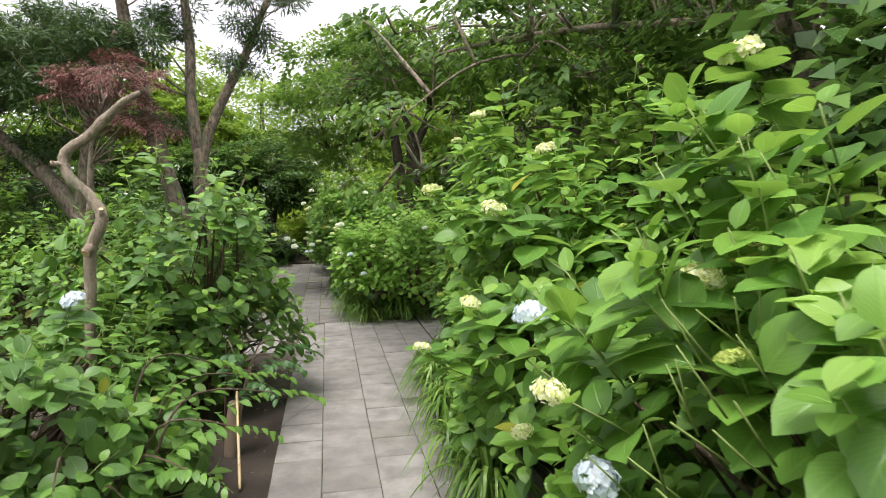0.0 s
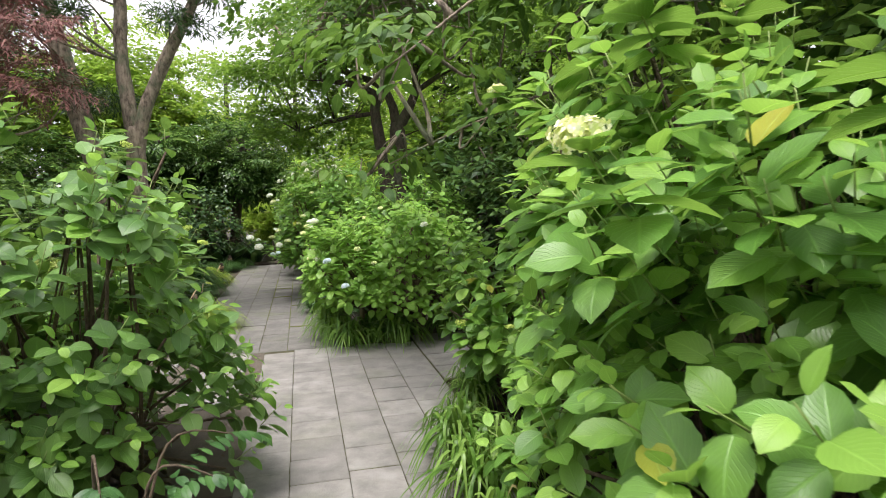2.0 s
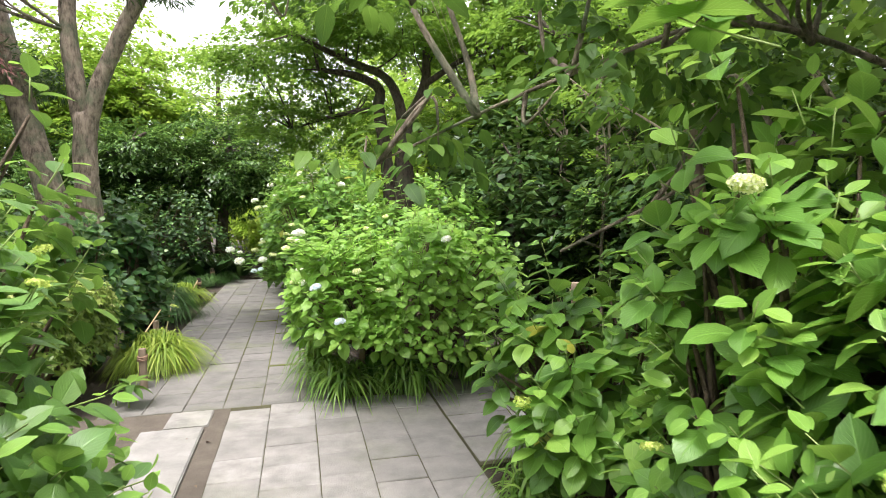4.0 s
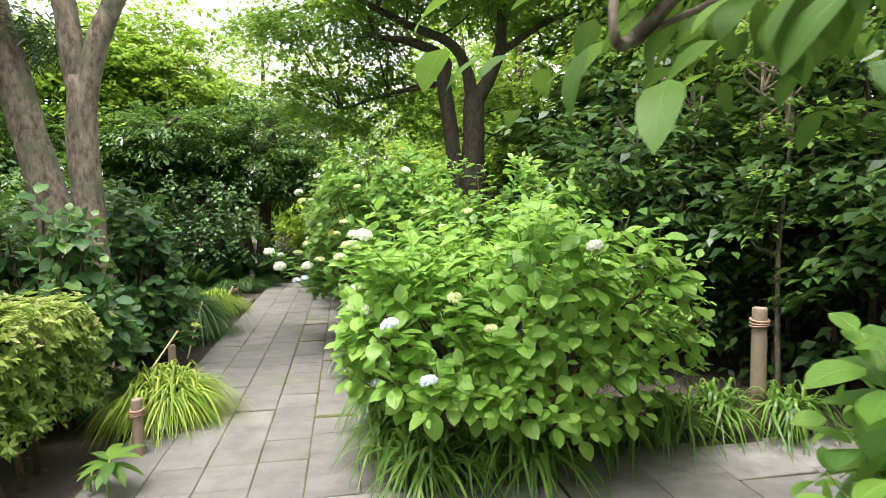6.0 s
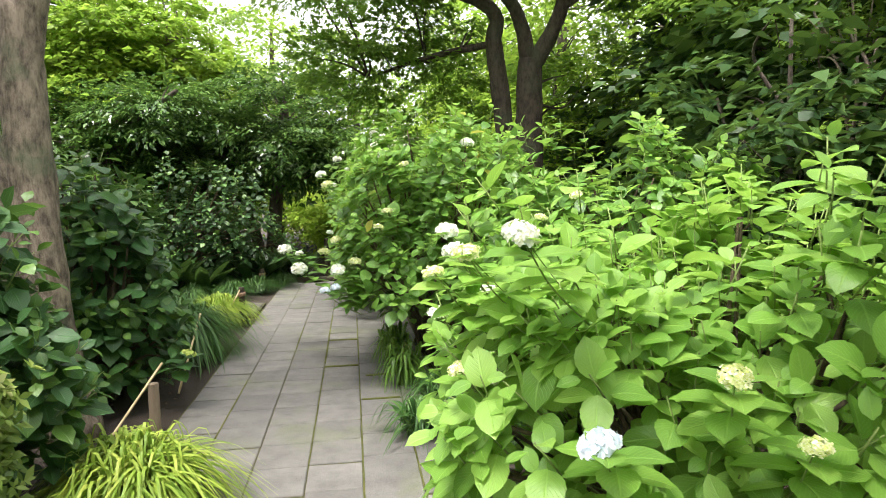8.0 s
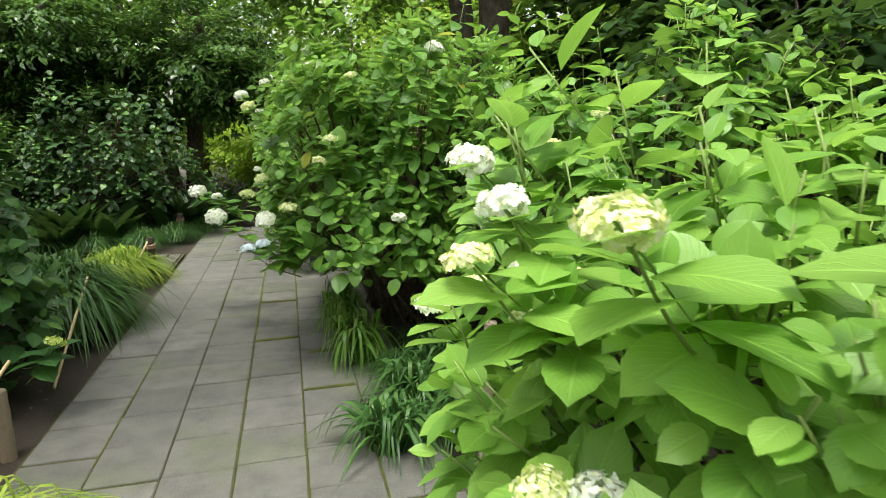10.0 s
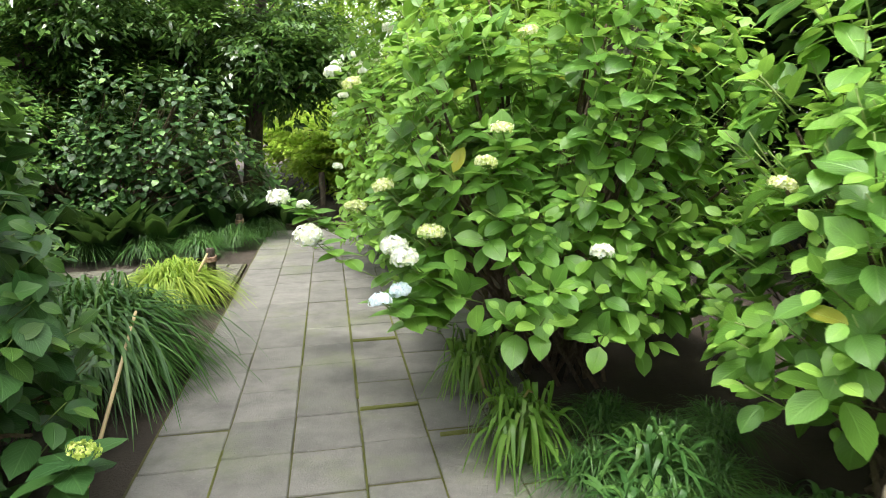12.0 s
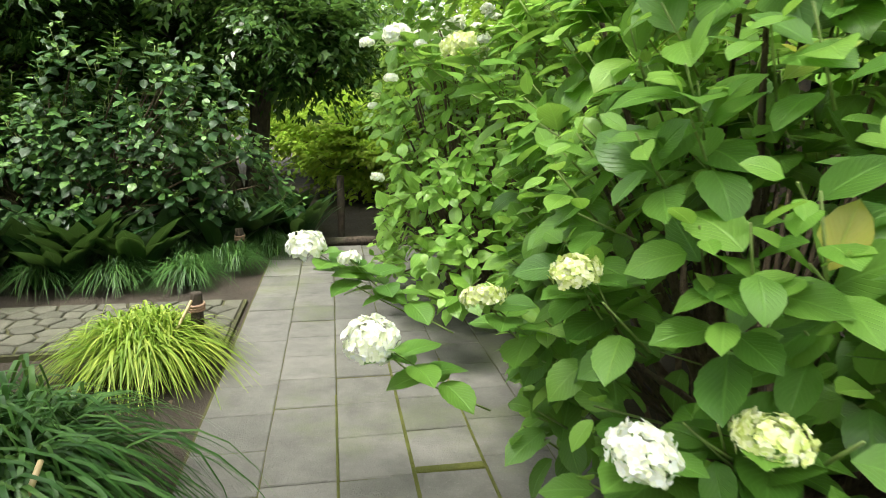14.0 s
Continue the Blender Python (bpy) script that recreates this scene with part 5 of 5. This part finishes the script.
for (a, b, r) in (((0.03, 0.0, 1.45), (0.02, -0.06, 1.40), 0.032), ((-0.11, 0.02, 1.93), (-0.18, -0.02, 1.94), 0.018), ((0.10, 0, 1.60), (0.12, -0.04, 1.66), 0.016)):
    v, f = tube([a, b], [r, r * 0.95], 10)
    stub = part("stub", mesh_from("stub", v, f, M_BARK_PALE), snag)
    d = (np.array(b) - np.array(a)) / np.linalg.norm(np.array(b) - np.array(a))
    v, f = tube([np.array(b) - d * 0.002, np.array(b) + d * 0.003], [r * 0.86, r * 0.84], 10)
    part("sawn_face", mesh_from("sawn_face", v, f, M_CUT, smooth=False), stub, "pale sawn wood")

# ---- posts, canes, fences ----


def log_post(place, height, radius, label, rope=True, seed=0, lean=(0, 0), mat=None):
    root = thing("log_post", label, "post", "rope posts", place=(*place, 0))
    x, y = lean
    v, f = tube([(0, 0, -0.08), (x * 0.5, y * 0.5, height * 0.5), (x, y, height - 0.02), (x, y, height)], [radius, radius, radius * 0.97, radius * 0.8], 14, 0.06, seed)
    part("post", mesh_from("post", v, f, mat or M_WOOD_POST), root)
    if rope:
        for k in range(3):
            ring = [(x + math.cos(a) * radius * 1.12, y + math.sin(a) * radius * 1.12, height - 0.07 - 0.018 * k + 0.006 * math.sin(a + k)) for a in np.linspace(0, 6.4, 14)]
            v, f = tube(ring, [0.009] * 14, 6)
            part("rope_turn", mesh_from("rope_turn", v, f, M_ROPE), root, "reddish hemp rope")
    return root


log_post((-2.98, 8.75), 0.36, 0.034, "short round wooden post with rope beside the paving", True, 1)
log_post((-4.42, 13.92), 0.40, 0.036, "short dark wooden post in the grass clump", True, 2, mat=M_BARK_DARK)
log_post((1.05, 9.26), 0.80, 0.05, "stout wooden post with rope by the side path", True, 3)
log_post((0.28, 7.15), 0.45, 0.035, "dark leaning wooden post under the hydrangea", False, 4, (-0.02, 0.02), M_BARK_DARK)
log_post((-5.02, 16.25), 0.34, 0.04, "dark wooden post at the bend", True, 5, mat=M_BARK_DARK)
log_post((-4.34, 17.75), 0.70, 0.045, "dark wooden post at the end of the paving", False, 6, mat=M_BARK_DARK)
log_post((-3.75, 17.75), 0.62, 0.05, "dark wooden post at the end of the paving", False, 7, mat=M_BARK_DARK)
log_post((-1.0, 8.62), 0.55, 0.03, "weathered support stake inside the hydrangea", False, 8)
log_post((-1.44, 10.28), 0.60, 0.028, "pale bark support stake under the hydrangea", False, 9, (0.03, 0.0), M_BARK_PALE)
log_post((-3.62, 10.45), 0.30, 0.035, "short stake at the dark hydrangea", False, 10)
log_post((-1.38, 3.75), 0.34, 0.05, "short cut stump at the paving edge", False, 11, (0.05, 0.0))
log_post((1.62, 7.25), 2.15, 0.045, "tall pale leaning support pole", False, 12, (-0.32, 0.0))


def cane(a, b, r, label="dry bamboo cane leaning among the plants", mat=None):
    root = thing("bamboo_cane", label, "cane", "bamboo canes", place=a)
    d = np.array(b) - np.array(a)
    n = 7
    pts = [d * t for t in np.linspace(0, 1, n)]
    v, f = tube(pts, [r * (1.12 if k % 2 else 1.0) for k in range(n)], 8)
    part("culm", mesh_from("culm", v, f, mat or M_BAMBOO), root)
    return root


cane((-3.72, 9.95, -0.02), (-3.58, 10.5, 0.42), 0.008)
cane((-3.85, 11.2, -0.02), (-4.1, 12.15, 0.42), 0.009)
cane((-4.55, 13.55, -0.02), (-4.42, 13.86, 0.37), 0.008)
cane((-1.12, 3.2, -0.02), (-1.3, 3.7, 0.42), 0.009)

fence = thing("bamboo_fence", "low fence of bamboo rails tied to wooden posts", "fence", place=(2.2, 11.2, 0))
for k in range(4):
    v, f = tube([(0.85 * k, 0.2 * k, -0.08), (0.85 * k, 0.2 * k, 1.8)], [0.04, 0.035], 10, 0.05, k)
    part("post", mesh_from("post", v, f, M_WOOD_POST), fence)
for z in (0.8, 1.42, 1.72):
    v, f = tube([(-0.2, -0.09, z), (1.2, 0.24, z + 0.03), (2.8, 0.6, z + 0.05)], [0.02, 0.019, 0.017], 8, 0.05)
    part("rail", mesh_from("rail", v, f, M_BAMBOO), fence)

log_step = thing("timber_step", "half-sunk log step closing the paving", "step", place=tuple(path_at(9.38, -0.2)))
v, f = tube([(-0.75, -0.16, 0.03), (0.0, 0.0, 0.035), (0.75, 0.16, 0.03)], [0.05, 0.052, 0.05], 12, 0.08)
part("log", mesh_from("log", v, f, M_BARK_DARK), log_step)

# ---- house behind the trees ----
house = thing("garden_house", "dark timber house with a ribbed grey roof behind leaves", "house", place=(5.6, 12.6, 0))
house.rotation_euler = (0, 0, radians(15.5))


def house_box(name, x, y, z, sx, sy, sz, mat, parent, label=""):
    return part(name, box_mesh(name, sx, sy, sz, mat, 0.01, 1), parent, label, pose(x, y, z))


wall = house_box("wall", 1.9, -1.0, -0.1, 2.6, 7.0, 3.3, M_PLASTER, house)
for k in range(6):
    house_box("wall_post", 0.56, -4.2 + 1.28 * k, -0.1, 0.12, 0.12, 3.3, M_DARK_WOOD, house)
for k in range(5):
    frame_ob = house_box("window", 0.565, -3.56 + 1.28 * k, 0.9, 0.06, 1.0, 1.3, M_DARK_WOOD, house, "dark latticed window")
    for j in range(7):
        part("lattice_bar", box_mesh("lattice_bar", 0.02, 0.022, 1.2, M_WOOD_POST, 0.003, 1), frame_ob, m=pose(-0.04, -0.42 + 0.14 * j, 0.05))
roof = part("roof", box_mesh("roof", 4.4, 8.2, 0.1, M_DARK_WOOD, 0.01, 1), house, "dark boarded eave", pose(1.6, -1.0, 3.62, 0, -16, 0))
for k in range(42):
    part("roof_rib", box_mesh("roof_rib", 4.42, 0.165, 0.035, M_ROOF, 0.012, 1) if k == 0 else rib_mesh, roof, m=pose(0, -4.0 + 0.195 * k, 0.104))
    if k == 0:
        rib_mesh = roof.children[0].data

# ---- white-flowering shrub ----
white_shrub = tree("flowering_shrub", "tall shrub topped with loose white blossom", [([(-2.9, 17.4, -0.05), (-2.85, 17.4, 1.0), (-2.8, 17.4, 2.0)], [0.05, 0.04, 0.02])],
                   [((-2.9, 17.4, 1.5), (1.0, 0.8, 0.9))], M_BARK, M_LEAF_WILD, WILD, 0.10, 5000, 71, category="shrub", spray=0.3, sprays=60)
g = np.random.default_rng(72)
spots = np.array([-2.9, 17.2, 2.25]) + g.normal(0, 1, (26, 3)) * np.array([0.4, 0.35, 0.18])
for k, p in enumerate(spots):
    part("flower_panicle", HEADS["white"][k % 2], white_shrub, "loose white flower panicle", pose(*p, g.uniform(-40, 40), g.uniform(-40, 40), 0) @ Matrix.Scale(1.5, 4))

# ---- loose slabs, side path, moss ----
slab = tagged(part("stone_slab", box_mesh("stone_slab", 0.43, 1.28, 0.09, M_SLAB, 0.008, 2, 0.004, 3)), "pale rough granite slab set in bare earth", "slab", "stepping slabs")
slab.matrix_basis = path_pose(-1.02, -0.555, -0.072)
slab = tagged(part("stone_slab", box_mesh("stone_slab", 0.31, 0.36, 0.07, M_PAVE, 0.006, 2, 0.004, 6)), "square grey paving slab at the paving corner", "slab", "stepping slabs")
slab.matrix_basis = path_pose(-0.15, -0.48, -0.064)
slab = tagged(part("stone_slab", box_mesh("stone_slab", 0.13, 0.9, 0.08, M_SLAB, 0.008, 2, 0.006, 4)), "narrow pale granite slab set in bare earth", "slab", "stepping slabs")
slab.matrix_basis = path_pose(-0.6, -1.12, -0.066, -6)
slab = tagged(part("stone_slab", box_mesh("stone_slab", 0.5, 0.28, 0.08, M_SLAB, 0.008, 2, 0.008, 5)), "pale granite slab half covered by soil", "slab", "stepping slabs")
slab.matrix_basis = path_pose(-0.75, -1.55, -0.062, 8)
for k, (s, w, sw) in enumerate(((3.871, -0.115, 0.29), (4.855, -0.115, 0.28), (2.947, 0.187, 0.28), (1.307, 0.187, 0.28), (3.543, 0.187, 0.2))):
    moss = tagged(part("moss_strip", box_mesh("moss_strip", sw, 0.03 + 0.012 * (k % 2), 0.012, M_MOSS, 0.004, 1, 0.004, k)), "bright green moss grown into a joint", "moss", "moss strips")
    moss.matrix_basis = path_pose(s, w, -0.006)
for k, (s0, s1, w) in enumerate(((1.9, 3.7, -0.265), (4.0, 6.2, -0.265), (1.2, 3.9, 0.035), (4.1, 6.0, 0.035), (2.4, 3.6, -0.87), (4.6, 5.6, -0.57), (1.5, 2.6, 0.34))):
    moss = tagged(part("moss_strip", box_mesh("moss_strip", 0.009 + 0.004 * (k % 2), s1 - s0, 0.012, M_MOSS, 0.003, 1, 0.003, k)), "thin line of green moss along a paving joint", "moss", "moss strips")
    moss.matrix_basis = path_pose((s0 + s1) / 2, w, -0.0085)

paving(path_side, [(1.43, 1.95), (1.95, 2.4), (2.4, 2.9), (2.9, 3.35), (3.35, 3.85), (3.85, 4.4)], -1.45, 0.35, 0.46, M_PAVE, 9)

# ---- cobbles of the crossing path ----
cobbled = bed("pavement_4", 6.42, 7.42, -5.2, -1.24, M_JOINT, "cross path of rough flat stones set in mossy earth", -0.012)


def cell(seeds, i, x0, x1, y0, y1):
    """The polygon of points nearest to seed i, cut to a rectangle."""
    poly = [(x0, y0), (x1, y0), (x1, y1), (x0, y1)]
    for j in np.argsort(np.hypot(*(seeds - seeds[i]).T))[1:14]:
        mid, way = (seeds[i] + seeds[j]) / 2, seeds[j] - seeds[i]
        kept = []
        for a, b in zip(poly, poly[1:] + poly[:1]):
            da, db = np.dot(np.array(a) - mid, way), np.dot(np.array(b) - mid, way)
            if da <= 0:
                kept.append(a)
            if da * db < 0:
                f = da / (da - db)
                kept.append((a[0] + f * (b[0] - a[0]), a[1] + f * (b[1] - a[1])))
        poly = kept
    return poly


def flat_stone(poly, rise):
    """A flat-topped stone with a rounded rim, its outline given about its own centre."""
    bm = bmesh.new()
    n = len(poly)
    rows = [[bm.verts.new((x * f, y * f, z)) for x, y in poly] for f, z in ((0.90, -0.04), (0.90, 0.0), (0.87, 0.008 + rise), (0.76, 0.013 + rise))]
    for a, b in zip(rows[:-1], rows[1:]):
        for k in range(n):
            bm.faces.new((a[k], a[(k + 1) % n], b[(k + 1) % n], b[k]))
    bm.faces.new(rows[-1])
    me = bpy.data.meshes.new("cobble")
    bm.to_mesh(me)
    bm.free()
    me.materials.append(M_COBBLE)
    return me


g = np.random.default_rng(8)
nx, ny = 23, 6
seeds = np.array([(-5.18 + 3.92 * (i + 0.5 + 0.5 * (j % 2) - 0.25 + g.uniform(-0.33, 0.33)) / nx, 6.44 + 0.96 * (j + 0.5 + g.uniform(-0.36, 0.36)) / ny) for i in range(nx) for j in range(ny)])
for i in range(len(seeds)):
    poly = cell(seeds, i, -5.18, -1.26, 6.44, 7.40)
    cx, cy = np.mean(poly, axis=0)
    me = flat_stone([(x - cx, y - cy) for x, y in poly], g.uniform(0, 0.008))
    part("cobble", me, cobbled, m=cobbled.matrix_basis.inverted() @ path_pose(cy, cx, -0.012))

# ---- fallen leaves and pebbles on the soil ----
g = np.random.default_rng(14)
n = 900
spots = np.stack([g.uniform(-4.6, -1.1, n), g.uniform(1.0, 14.0, n), np.full(n, 0.012)], -1)
wide = (spots[:, :2] - np.array(CORNER)[:2]) @ np.array(ACROSS)[:2]
spots = spots[(wide < -1.3) | ((wide < -0.25) & (spots[:, 1] < 7.6))]
n = len(spots)
litter = part("leaf_litter", joined("leaf_litter", chip(0.5, 0.15), frames_of(g.normal(size=(n, 3)) * np.array([1, 1, 0.1]), np.array([[0, 0, 1.0]]) + g.normal(0, 0.15, (n, 3))), spots, g.uniform(0.02, 0.06, n), M_STEM))
tagged(litter, "scattered dry brown leaves on the soil", "leaves", kind="stuff")

# ---- paving stones ----
paving(path_one, [(-0.2, 0.11), (0.11, 0.455), (0.455, 0.77), (0.77, 1.08), (1.08, 1.412)], -8.6, 0.06, 0.332, M_PAVE, 5, starts=(0.05, 0.22, 0.12, 0.28, 0.02))
paving(path_two, [(-1.19, -0.87), (-0.87, -0.57), (-0.57, -0.265), (-0.265, 0.035), (0.035, 0.34), (0.34, 0.64)], 0.065, 9.3, 0.328, M_PAVE_DARKER, 6, starts=(0.2, 0.15, 0.15, 0.13, 0.07, 0.24))
